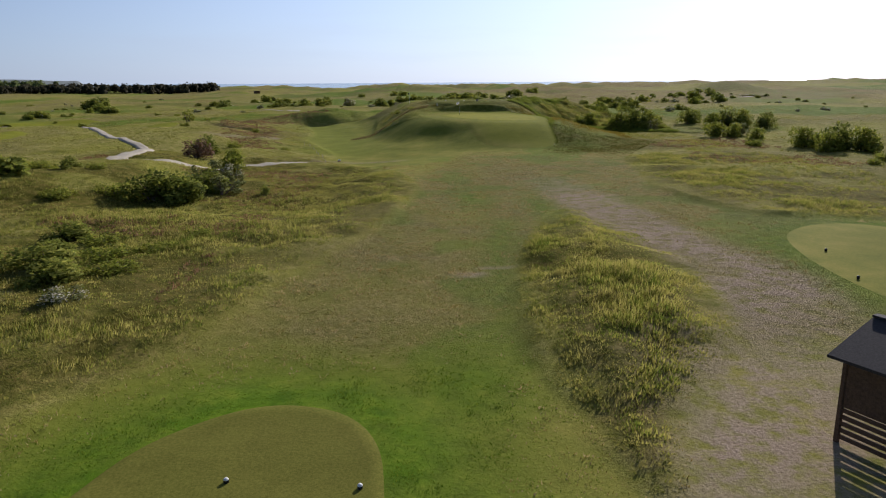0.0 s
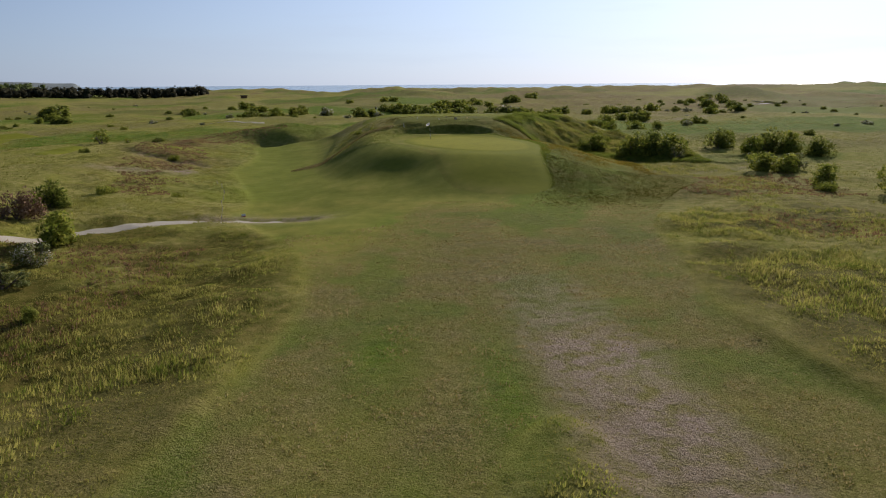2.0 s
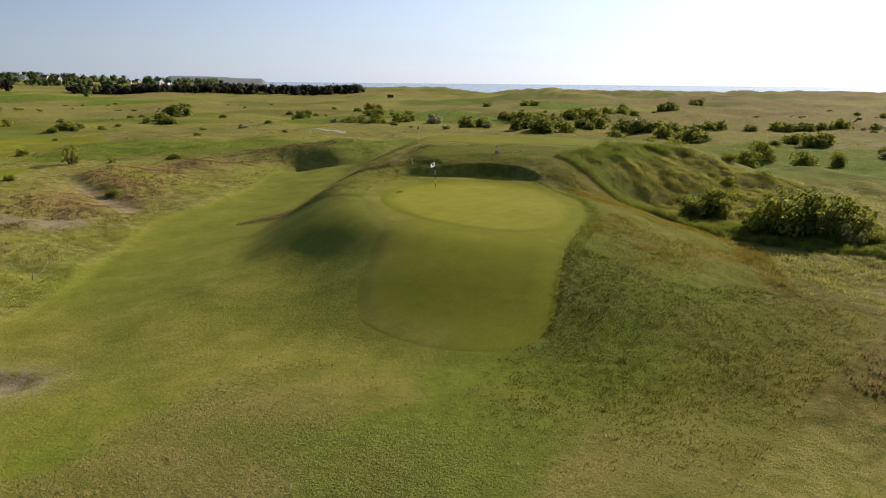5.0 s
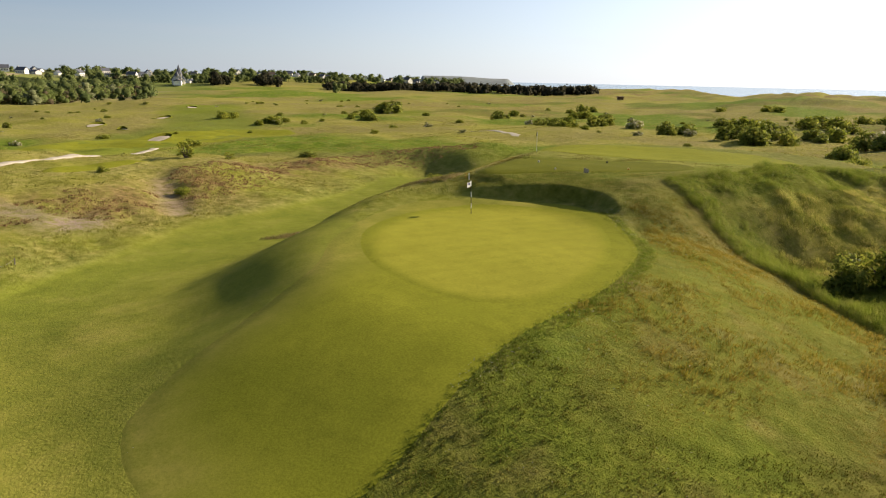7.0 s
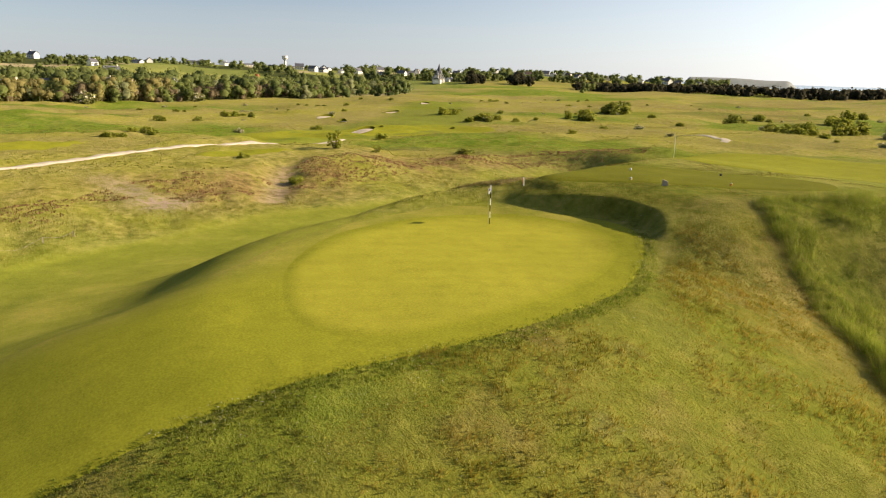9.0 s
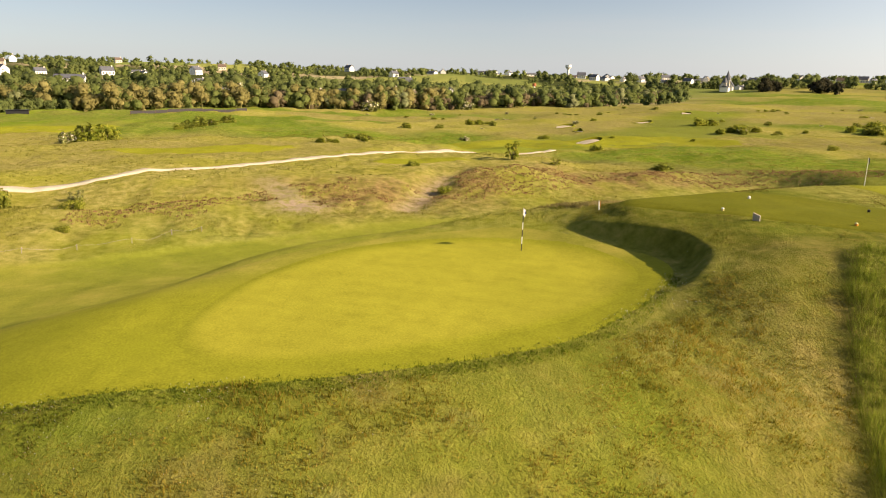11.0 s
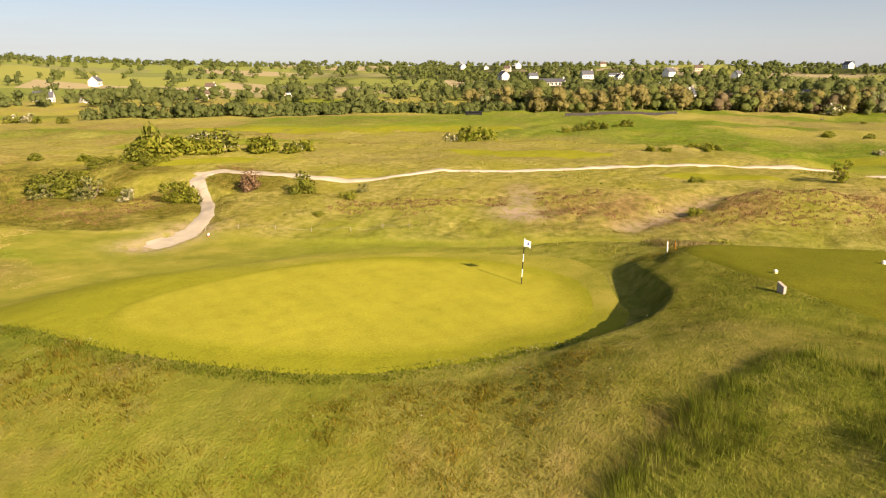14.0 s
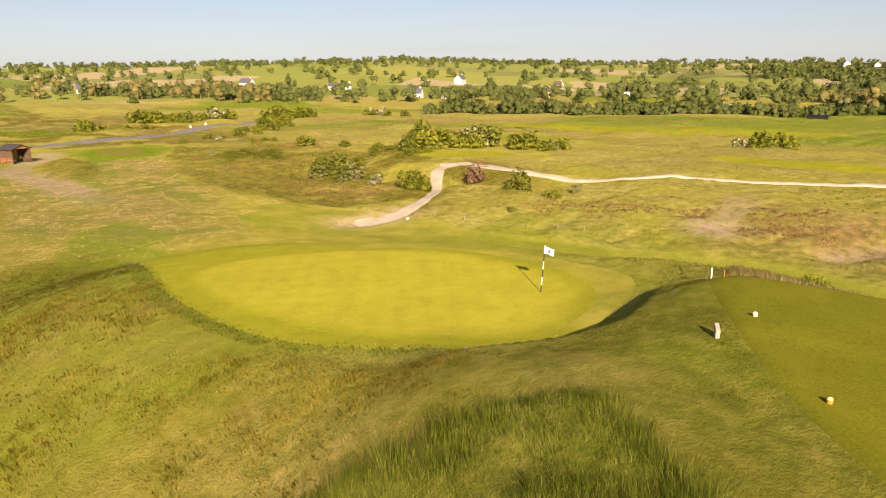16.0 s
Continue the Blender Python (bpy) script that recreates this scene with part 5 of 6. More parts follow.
for cx, cy, reach, num, size in CLUMPS:
    size, reach = (size * 1.5, reach * 1.15) if cy > 200 else (size, reach)
    for _ in range(num):
        a, r = rf.uniform(0, 6.28), reach * math.sqrt(rf.random())
        plant(FAR[int(rf.choice(3, p=[0.45, 0.5, 0.05]))], cx + r * math.cos(a), cy + 0.7 * r * math.sin(a), size * rf.uniform(0.55, 1.15), rf.uniform(0, 6.28), rf.uniform(0.6, 1.0))

for _ in range(170):
    x, y = rf.uniform(-300, 190), rf.uniform(140, 400)
    if abs(x) < 45 and y < 200:
        continue
    plant(FAR[int(rf.choice(3, p=[0.4, 0.4, 0.2]))], x, y, rf.uniform(0.5, 1.4), rf.uniform(0, 6.28), rf.uniform(0.5, 0.8))
for x, y, s in ((-300, -52, 4.2), (-330, 62, 3.6), (-352, 152, 5.0), (-368, 210, 4.0)):
    tagged(plant(far_grey, x + 14, y, s, s), "round silvery willow at the edge of the wood")


# ---- woods ----
def cube_ball():
    """A ball of 24 quads."""
    key, verts, quads_ = {}, [], []
    for ax in range(3):
        for sgn in (-1, 1):
            for u in (-1, 0):
                for w in (-1, 0):
                    f = []
                    for du, dw in ((0, 0), (1, 0), (1, 1), (0, 1)):
                        c = [0, 0, 0]
                        c[ax], c[(ax + 1) % 3], c[(ax + 2) % 3] = sgn, u + du, w + dw
                        c = tuple(c)
                        if c not in key:
                            key[c] = len(verts)
                            verts.append(np.array(c) / math.sqrt(sum(q * q for q in c)))
                        f.append(key[c])
                    quads_.append(f if sgn > 0 else f[::-1])
    return np.array(verts), np.array(quads_)


BALL_V, BALL_Q = cube_ball()


def woodland(name, spots, mat, label, tall=(8, 13), quads=120, size=0.9, seed=1, slim=0.42, pine=False, cores=4):
    """Many trees in one mesh: tapered trunks, clumps of twigs and the leaves on them."""
    g = np.random.default_rng(seed)
    vs, qs, ns, n = [], [], [], 0
    zz = height(spots[:, 0], spots[:, 1])
    for (x, y), z in zip(spots, zz):
        h = g.uniform(*tall)
        lumps = [(0, 0, h * 0.80, h * slim * 0.5)]
        for k in range(cores):
            a, r = g.uniform(0, 6.28), g.uniform(0.2, 1) * h * slim * 0.62
            lumps.append((r * math.cos(a), r * math.sin(a), h * g.uniform(0.55 if pine else 0.15, 0.78), h * slim * g.uniform(0.42, 0.66)))
        v, q, nn = leaf_cloud(lumps, quads, size, int(g.integers(1 << 30)), 0.85, 0.55, 0.8)
        nn = nn + np.array([0, 0, 0.75])
        parts_v, parts_q, parts_n, k = [v], [q], [nn], len(v)
        for lx_, ly_, lz_, lr_ in lumps:
            wob = g.uniform(0.62, 1.14, (len(BALL_V), 1))
            parts_v.append(BALL_V * wob * lr_ * np.array([0.70, 0.70, 0.62]) + (lx_, ly_, lz_))
            parts_n.append(BALL_V + np.array([0, 0, 0.75]) + g.normal(size=BALL_V.shape) * 0.2)
            parts_q.append(BALL_Q + k)
            k += len(BALL_V)
        c = []
        for zc, rc in ((-0.3, 0.035 * h), (h * 0.6, 0.014 * h)):
            c += [(rc * math.cos(t), rc * math.sin(t), zc) for t in (0, 1.57, 3.14, 4.71)]
        parts_v.append(np.array(c))
        parts_n.append(np.tile([0.7, 0.7, 0.0], (8, 1)))
        parts_q.append(np.array([(k + i, k + (i + 1) % 4, k + 4 + (i + 1) % 4, k + 4 + i) for i in range(4)]))
        v = np.vstack(parts_v) + (x, y, z)
        vs.append(v)
        qs.append(np.vstack(parts_q) + n)
        ns.append(np.vstack(parts_n))
        n += len(v)
    ns = np.vstack(ns)
    me = leafy_mesh(name, np.vstack(vs), np.vstack(qs), ns / np.linalg.norm(ns, axis=1)[:, None], mat[0])
    me.materials.append(mat[1])
    inner = np.tile(np.concatenate([np.zeros(quads, np.int32), np.ones((cores + 1) * len(BALL_Q) + 4, np.int32)]), len(spots))
    me.polygons.foreach_set("material_index", inner)
    return tagged(new(name, me), label, "trees", kind="stuff")


def along(pts, count, deep, seed, skew=0.5):
    """Spots strewn along a line, up to deep metres beyond it (away from the course)."""
    g = np.random.default_rng(seed)
    line = curve(pts, 10, False)
    seg = np.hypot(*np.diff(line, axis=0).T)
    s = np.concatenate([[0], np.cumsum(seg)])
    u = g.uniform(0, s[-1], count)
    c = np.column_stack([np.interp(u, s, line[:, 0]), np.interp(u, s, line[:, 1])])
    away = c - np.array([0, 100.0])
    away /= np.hypot(*away.T)[:, None]
    return c + away * (deep * g.random(count) ** (1 / (2 * skew)))[:, None] + g.normal(size=(count, 2))


HEDGE = [(-134, -80), (-140, -68), (-163, -40), (-205, -24), (-250, 4), (-290, 22)]
EDGE = [(-285, -6), (-288, 36), (-318, 86), (-358, 195), (-378, 280), (-405, 330), (-432, 385)]
SOUTH = [(40, -430), (-34, -430), (-138, -402), (-168, -296), (-206, -276), (-260, -230), (-320, -130), (-340, -40)]
woodland("hedgerow", along(HEDGE, 190, 12, 201), M_TREES_DARK, "dense green thorn hedge at the edge of the course", (3, 5), 130, 0.34, 301, 0.75)
woodland("woodland", along(EDGE, 300, 60, 203), M_TREES, "mixed green trees along the course boundary", (5, 10.5), 210, 0.42, 303, 0.75, cores=3)
woodland("woodland", along(EDGE[:4], 95, 34, 205), M_POPLAR, "golden-brown tall poplars in the wood", (8, 13.5), 300, 0.40, 305, 0.44, cores=6)
woodland("woodland", along(EDGE[2:], 110, 26, 207), M_TREES_RED, "reddish-brown trees along the boundary", (5, 8.5), 180, 0.40, 307, 0.75, cores=3)
woodland("woodland", along(EDGE, 60, 90, 209), M_WILLOW, "pale grey-green willows in the wood", (6, 11), 190, 0.40, 309, 0.65, cores=3)
woodland("woodland", along(EDGE, 270, 190, 211, 0.8), M_TREES_DARK, "dark green trees deep in the wood", (7, 13.5), 130, 0.6, 311, 0.75, cores=3)
woodland("woodland", along(SOUTH, 170, 100, 213), M_TREES_DARK, "dark green field trees beyond the road", (6, 11), 180, 0.45, 313, 0.7, cores=3)
woodland("woodland", along(SOUTH[:4], 40, 60, 215), M_POPLAR, "bare golden-brown poplars beyond the road", (10, 14), 240, 0.4, 315, 0.48)
g = np.random.default_rng(217)
n = 5200
yaw_, rad_ = np.radians(g.uniform(38, 180, n)), 430 + 960 * g.random(n) ** 0.75
spots = np.column_stack([-np.sin(yaw_) * rad_, 60 + np.cos(yaw_) * rad_])
keep = (fractal(spots[:, 0], spots[:, 1], 160, 57) * 6 - 0.4 + 1.5 * smooth((118 - np.degrees(yaw_)) / 20) + g.normal(size=n) * 0.35) > 0.1 + 0.5 * smooth((np.degrees(yaw_) - 116) / 8)
keep &= (g.random(n) > 0.6) | (rad_ < 1080) | (np.degrees(yaw_) > 112)
lines = np.minimum(np.abs(((spots @ np.array([0.8, 0.6]) + 40 * fractal(spots[:, 0], spots[:, 1], 300, 58)) / 150) % 1 - 0.5) * 150, np.abs(((spots @ np.array([-0.55, 0.83]) + 40 * fractal(spots[:, 0], spots[:, 1], 260, 59)) / 105) % 1 - 0.5) * 105)
keep = np.where(np.degrees(yaw_) > 114 + 6 * g.normal(size=n), (lines < 6) | ((keep | (rad_ > 950)) & (g.random(n) < np.where(rad_ > 950, 0.5, 0.1))), keep)
rh = np.random.default_rng(41)
TOWN = []   # yaw, distance, kind, turn, size
for k in range(70):
    yaw = rh.uniform(34, 74) if k < 50 else rh.uniform(74, 112)
    TOWN.append((yaw, rh.uniform(1080, 1340) if k < 50 else rh.uniform(640, 1150), int(rh.choice(4, p=[0.6, 0, 0.2, 0.2])), rh.uniform(0, 180), rh.uniform(0.8, 1.25)))
view_yaw, view_r = np.degrees(np.arctan2(30 - spots[:, 0], spots[:, 1] - 100)), np.hypot(spots[:, 0] - 30, spots[:, 1] - 100)
for yaw, r, _, _, size in TOWN:
    keep &= ~((np.abs(view_yaw - yaw) < 0.55) & (view_r < r + 12) & (view_r > r - 210))
keep &= ~((view_yaw < 57) & (view_yaw > 43) & (view_r < 890))
spots = spots[keep][:2200]
third = len(spots) // 3
woodland("woodland", spots[:third], M_TREES_DARK, "dark green woods on the far hillside", (4.5, 9.5), 46, 0.8, 317, 0.85, cores=2)
woodland("woodland", spots[third:2 * third], M_TREES, "green trees and hedges on the far hillside", (4.5, 9), 46, 0.8, 319, 0.85, cores=2)
woodland("woodland", spots[2 * third:], M_TREES_DARK, "green woods round the hilltop houses", (5, 10), 46, 0.85, 321, 0.85, cores=2)
yaw_, rad_ = np.radians(g.uniform(32, 62, 420)), 930 + 470 * g.random(420)
spots = np.column_stack([30 - np.sin(yaw_) * rad_, 100 + np.cos(yaw_) * rad_])
for yaw, r, _, _, size in TOWN:
    spots = spots[~((np.abs(np.degrees(np.arctan2(30 - spots[:, 0], spots[:, 1] - 100)) - yaw) < 0.4) & (np.hypot(spots[:, 0] - 30, spots[:, 1] - 100) < r + 10))]
woodland("woodland", spots, M_TREES_DARK, "blue-green far woods on the hill over the bay", (7, 13), 60, 1.1, 327, 0.85, cores=2)
woodland("pine_wood", along([(-212, 705), (-270, 690), (-350, 650), (-440, 590)], 300, 50, 219), M_PINE, "dark pine plantation on the shore", (5, 8), 36, 0.9, 323, 0.95, cores=2)
g = np.random.default_rng(221)
spots = np.array([(31 - r * math.sin(radians(yaw)), 80 + r * math.cos(radians(yaw))) for yaw, r in zip(np.concatenate([g.normal(50.5, 0.45, 14), g.normal(46.9, 0.5, 14), g.normal(57.5, 0.6, 10)]), g.uniform(815, 850, 38))])
woodland("woodland", spots, M_PINE, "dark cypress trees beside the clubhouse", (9, 14), 110, 0.8, 325, 0.6)
yaw_, rad_ = np.radians(g.uniform(42, 58, 150)), 900 + 80 * g.random(150)
woodland("woodland", np.column_stack([30 - np.sin(yaw_) * rad_, 100 + np.cos(yaw_) * rad_]), M_TREES_DARK, "dark green trees behind the clubhouse", (6, 10), 50, 0.9, 329, 0.6, cores=2)


# ---- houses ----
def house(label, length=12.0, depth=8.0, eaves=4.5, pitch=3.6, wall=None, roof=None, at=None, group="houses on the hill"):
    ob = thing("house", label, "house", group)
    bm = bmesh.new()
    prism(bm, [(-depth / 2, -0.6), (depth / 2, -0.6), (depth / 2, eaves), (0, eaves + pitch), (-depth / 2, eaves)], -length / 2, length / 2)
    part("wall", bm, wall or M_RENDER, ob)
    bm = bmesh.new()
    o = 0.5
    s = pitch / (depth / 2)
    prism(bm, [(-depth / 2 - o, eaves - o * s + 0.05), (0, eaves + pitch + 0.05), (depth / 2 + o, eaves - o * s + 0.05), (depth / 2 + o, eaves - o * s + 0.35), (0, eaves + pitch + 0.35), (-depth / 2 - o, eaves - o * s + 0.35)], -length / 2 - 0.3, length / 2 + 0.3)
    r = part("roof", bm, roof or M_SLATE, ob)
    bm = bmesh.new()
    box(bm, 0.3, length / 2 - 1.2, eaves + pitch + 0.6, 0.8, 1.1, 1.6, 0.05)
    part("chimney", bm, wall or M_CREAM, ob)
    for side in (-1, 1):
        for k in range(int(length // 3)):
            bm = bmesh.new()
            box(bm, side * (depth / 2 + 0.02), -length / 2 + 1.6 + 3.0 * k, eaves * 0.45, 0.12, 1.1, 1.5)
            part("window", bm, M_GLASS, ob)
    if at is not None:
        ob.matrix_basis = at
    return ob


def polar(ex, ey, yaw, r):
    return ex - r * math.sin(radians(yaw)), ey + r * math.cos(radians(yaw))


def site(x, y, turn, s=1.0):
    return Matrix.Translation((x, y, h1(x, y))) @ Euler((0, 0, radians(turn))).to_matrix().to_4x4() @ Matrix.Diagonal((s, s, s, 1))


w_slate = house("white rendered house with a slate roof", at=site(*polar(26, 132, 144.4, 545), 40))
w_red = house("white farmhouse with a bright red tiled roof", 11, 7, 3.0, 3.0, M_RENDER, M_TILE, site(*polar(26, 132, 141.6, 540), 75))
w_long = house("long low white building with a grey roof", 20, 8, 3.0, 2.2, M_RENDER, M_SLATE, site(*polar(26, 132, 150.3, 640), 60))
w_cream = house("cream house with a brown tiled roof", 10, 8, 4.5, 3.5, M_CREAM, M_BROWN_TILE, site(*polar(26, 132, 133.0, 640), 20, 0.8))
for yaw, r, turn, k in ((139.6, 690, 120, 0), (156.5, 690, 30, 0), (168.0, 640, 80, 0), (174, 700, 20, 3), (158.0, 610, 100, 1), (163, 620, 0, 3), (132.2, 500, 70, 3), (126, 520, 60, 0), (94.8, 410, 35, 0), (94.2, 425, 80, 0), (82, 440, 60, 0), (80.6, 446, 10, 3), (85.8, 430, 40, 0), (88.5, 420, 15, 0), (90, 440, 60, 3), (77.5, 460, 100, 0)):
    copy_thing((w_slate, w_red, w_long, w_cream)[k], site(*polar(30, 115, yaw, r), turn))
for yaw, r, k, turn, size in TOWN:
    copy_thing((w_slate, w_red, w_long, w_cream)[k], site(*polar(30, 100, yaw, r), turn, size))

# the clubhouse with its spires
cx, cy = -655, 590
club = thing("clubhouse", "white gabled clubhouse with dark pointed spires beside trees", "clubhouse", at=site(cx, cy, 50, 1.35))
for name, fn, mat in (
    ("wall", lambda b: prism(b, [(-5, -0.5), (5, -0.5), (5, 4), (0, 11), (-5, 4)], -4, 4), M_RENDER),
    ("wing", lambda b: prism(b, [(-3, -0.5), (3, -0.5), (3, 3), (-3, 3)], -22, 20), M_RENDER),
    ("roof", lambda b: prism(b, [(-5.6, 3.4), (0, 11.3), (5.6, 3.4), (5.6, 4.0), (0, 12.0), (-5.6, 4.0)], -4.4, 3.8), M_SLATE),
    ("wing_roof", lambda b: prism(b, [(-3.5, 3.0), (3.5, 3.0), (0.0, 4.4)], -22.3, 20.3), M_SLATE),
    ("tower", lambda b: box(b, 1, -8, 4, 3.4, 3.4, 9), M_CREAM),
    ("spire", lambda b: rod(b, (1, -8, 8.5), (1, -8, 16), 2.6, 0.05, 8), M_SLATE),
    ("tower", lambda b: box(b, 0, -18, 3, 2.6, 2.6, 7), M_CREAM),
    ("spire", lambda b: rod(b, (0, -18, 6.5), (0, -18, 11.5), 2.0, 0.05, 8), M_SLATE),
):
    part(name, fn(bmesh.new()), mat, club)
for x, y, l, turn in ((-700, 640, 16, 30), (-690, 520, 14, 70)):
    copy_thing(w_long, site(x, y, turn, l / 20))

# water tower on the hill
tx, ty = polar(37, 110, 66.8, 1290)
tower = thing("water_tower", "white mushroom-shaped water tower on the hilltop", "water tower", at=site(tx, ty, 0))
part("shaft", rod(bmesh.new(), (0, 0, -1), (0, 0, 16), 2.2, 2.0, 16), M_RENDER, tower)
bm = bmesh.new()
rod(bm, (0, 0, 15), (0, 0, 19), 2.0, 5.2, 20)
rod(bm, (0, 0, 19), (0, 0, 23), 5.2, 5.2, 20)
part("tank", bm, M_RENDER, tower)

# range light beside the wood
lx, ly = (-640, 360)
beacon = thing("beacon", "small red and white beacon tower before the wood", "beacon", at=site(lx, ly, 0, 1.6))
for k, (za, zb, mat) in enumerate(((-0.5, 2.2, M_WHITE), (2.2, 4.4, M_RED), (4.4, 6.4, M_WHITE))):
    part("band", rod(bmesh.new(), (0, 0, za), (0, 0, zb), 0.75 - 0.08 * k, 0.67 - 0.08 * k, 12), mat, beacon)
part("lantern", rod(bmesh.new(), (0, 0, 6.4), (0, 0, 8.2), 1.2, 1.1, 12), M_TILE, beacon)

# open shed and fence at the practice ground
def open_shed(x, y, turn):
    ob = thing("practice_shed", "long dark open shed on posts before the wood", "shed", at=site(x, y, turn, 0.62))
    for k in range(6):
        part("post", box(bmesh.new(), -0.9, -5 + 2 * k, 0.9, 0.18, 0.18, 2.2, 0.02), M_WOOD, ob)
    part("rear_wall", box(bmesh.new(), 1.4, 0, 0.9, 0.1, 10.4, 2.2, 0.02), M_BLACK, ob)
    part("roof", box(bmesh.new(), 0.2, 0, 2.0, 3.6, 11, 0.25, 0.05), M_BLACK, ob)


open_shed(-219, 21.5, 12)
fence = thing("windbreak_fence", "long dark netting fence before the houses", "fence")
ends = [np.array(p) for p in ((-238, 52), (-254, 92))]
for k in range(10):
    a, b = ends[0] + (ends[1] - ends[0]) * k / 10, ends[0] + (ends[1] - ends[0]) * (k + 1) / 10
    part("post", rod(bmesh.new(), (*a, h1(*a) - 0.2), (*a, h1(*a) + 1.2), 0.08, 0.08, 6), M_WOOD, fence)
    bm = bmesh.new()
    c, way = (a + b) / 2, b - a
    bmesh.ops.create_cube(bm, size=1, matrix=Matrix.Translation((*c, h1(*c) + 0.55)) @ Euler((0, 0, math.atan2(way[1], way[0]))).to_matrix().to_4x4() @ Matrix.Diagonal((float(np.hypot(*way)) - 0.1, 0.05, 1.1, 1)))
    part("netting", bm, M_FELT, fence)

# lookout on the dunes
bx, by = -140, 565
look_out = thing("lookout_hut", "dark square lookout on the dune crest", "hut", at=site(bx, by, 30, 0.55))
part("wall", box(bmesh.new(), 0, 0, 1.4, 7, 6, 3.4, 0.1), M_WOOD, look_out)
part("roof", box(bmesh.new(), 0, 0, 3.3, 9, 8, 0.6, 0.1), M_FELT, look_out)


# ---- golf things ----
def sink_pole(x, y):
    return h1(x, y) + 0.05


FX, FY = 4.85, 111.57
flag = thing("flagstick", "black and white banded flagstick with a white and blue flag", "flagstick", at=Matrix.Translation((FX, FY, sink_pole(FX, FY))) @ Euler((radians(-2.2), radians(-3.2), 0)).to_matrix().to_4x4())
for k in range(6):
    part("band", rod(bmesh.new(), (0, 0, 0.36 * k - (0.1 if k == 0 else 0)), (0, 0, 0.36 * (k + 1)), 0.022, 0.022, 10), (M_BLACK, M_WHITE)[k % 2], flag)
part("cup_rim", rod(bmesh.new(), (0, 0, 0.0), (0, 0, 0.012), 0.075, 0.075, 20), M_WHITE, flag)


def cloth(w, h, seed, turn):
    bm = bmesh.new()
    rows = []
    for i in range(11):
        u = i / 10
        bend = 0.07 * math.sin(u * 7 + seed) * u
        c, s = math.cos(turn), math.sin(turn)
        rows.append([bm.verts.new((u * w * c - bend * s, u * w * s + bend * c, h * v - 0.10 * u * u + 0.02 * math.sin(5 * u + v))) for v in (0, 0.5, 1)])
    for a, b in zip(rows[:-1], rows[1:]):
        for k in range(2):
            bm.faces.new((a[k], b[k], b[k + 1], a[k + 1]))
    r = bmesh.ops.solidify(bm, geom=bm.faces[:], thickness=0.006)
    return bm


f = part("flag_cloth", cloth(0.44, 0.32, 1, radians(145)), M_CLOTH, flag, "white flag blowing")
f.location = (0, 0, 1.76)
bm = bmesh.new()
box(bm, 0.24 * math.cos(radians(145)), 0.24 * math.sin(radians(145)), 0.14, 0.16, 0.05, 0.13, 0.01)
part("flag_emblem", bm, M_BLUE, f, "dark blue emblem")

flag2 = thing("flagstick", "thin flagstick with a dark flag on the far green", "flagstick", at=Matrix.Translation((-4.5, 141.0, sink_pole(-4.5, 141.0))))
part("pole", rod(bmesh.new(), (0, 0, -0.1), (0, 0, 2.1), 0.02, 0.02, 8), M_WHITE, flag2)
f = part("flag_cloth", cloth(0.5, 0.36, 2, radians(120)), M_BLACK, flag2, "dark flag")
f.location = (0, 0, 1.72)


def tee_marker(x, y, body, cap, label, s=0.68):
    ob = thing("tee_marker", label, "tee marker", "tee markers", at=Matrix.Translation((x, y, sink_pole(x, y))) @ Matrix.Diagonal((s, s, s, 1)))
    bm = bmesh.new()
    rod(bm, (0, 0, -0.03), (0, 0, 0.13), 0.10, 0.11, 14)
    part("body", bm, body, ob)
    bm = bmesh.new()
    bmesh.ops.create_uvsphere(bm, u_segments=14, v_segments=8, radius=0.105, matrix=Matrix.Translation((0, 0, 0.14)) @ Matrix.Diagonal((1, 1, 0.8, 1)))
    part("cap", bm, cap, ob)
    return ob


tee_marker(6.0, 121.95, M_YELLOW, M_WHITE, "pale yellow and white tee marker on the ridge tee")
tee_marker(10.25, 126.1, M_ORANGE, M_YELLOW, "orange tee marker on the ridge tee")
tee_marker(7.2, 129.8, M_BLACK, M_BLACK, "dark tee marker far along the ridge tee")
tee_marker(2.8, 125.9, M_WHITE, M_WHITE, "white tee marker at the edge of the ridge tee")
tee_marker(-3.9, 6.5, M_BLACK, M_WHITE, "white-capped tee marker on the oval tee", 0.55)
tee_marker(-1.0, 6.2, M_BLACK, M_WHITE, "white-capped tee marker on the oval tee", 0.55)
tee_marker(19.8, 26.2, M_BLACK, M_BLACK, "black tee marker on the side tee", 0.6)
tee_marker(18.5, 21.3, M_BLACK, M_BLACK, "black tee marker on the side tee", 0.6)

SX, SY = 8.4, 122.1
stone = thing("tee_stone", "pale slanted stone tee sign with a plain front", "tee sign", at=Matrix.Translation((SX, SY, h1(SX, SY))) @ Euler((0, 0, radians(40))).to_matrix().to_4x4() @ Matrix.Scale(0.72, 4))
bm = prism(bmesh.new(), [(-0.23, -0.1), (0.23, -0.1), (0.23, 0.36), (-0.23, 0.52)], -0.09, 0.09)
bmesh.ops.bevel(bm, geom=bm.edges[:], offset=0.015, segments=1, affect="EDGES")
part("slab", bm, M_STONE, stone)


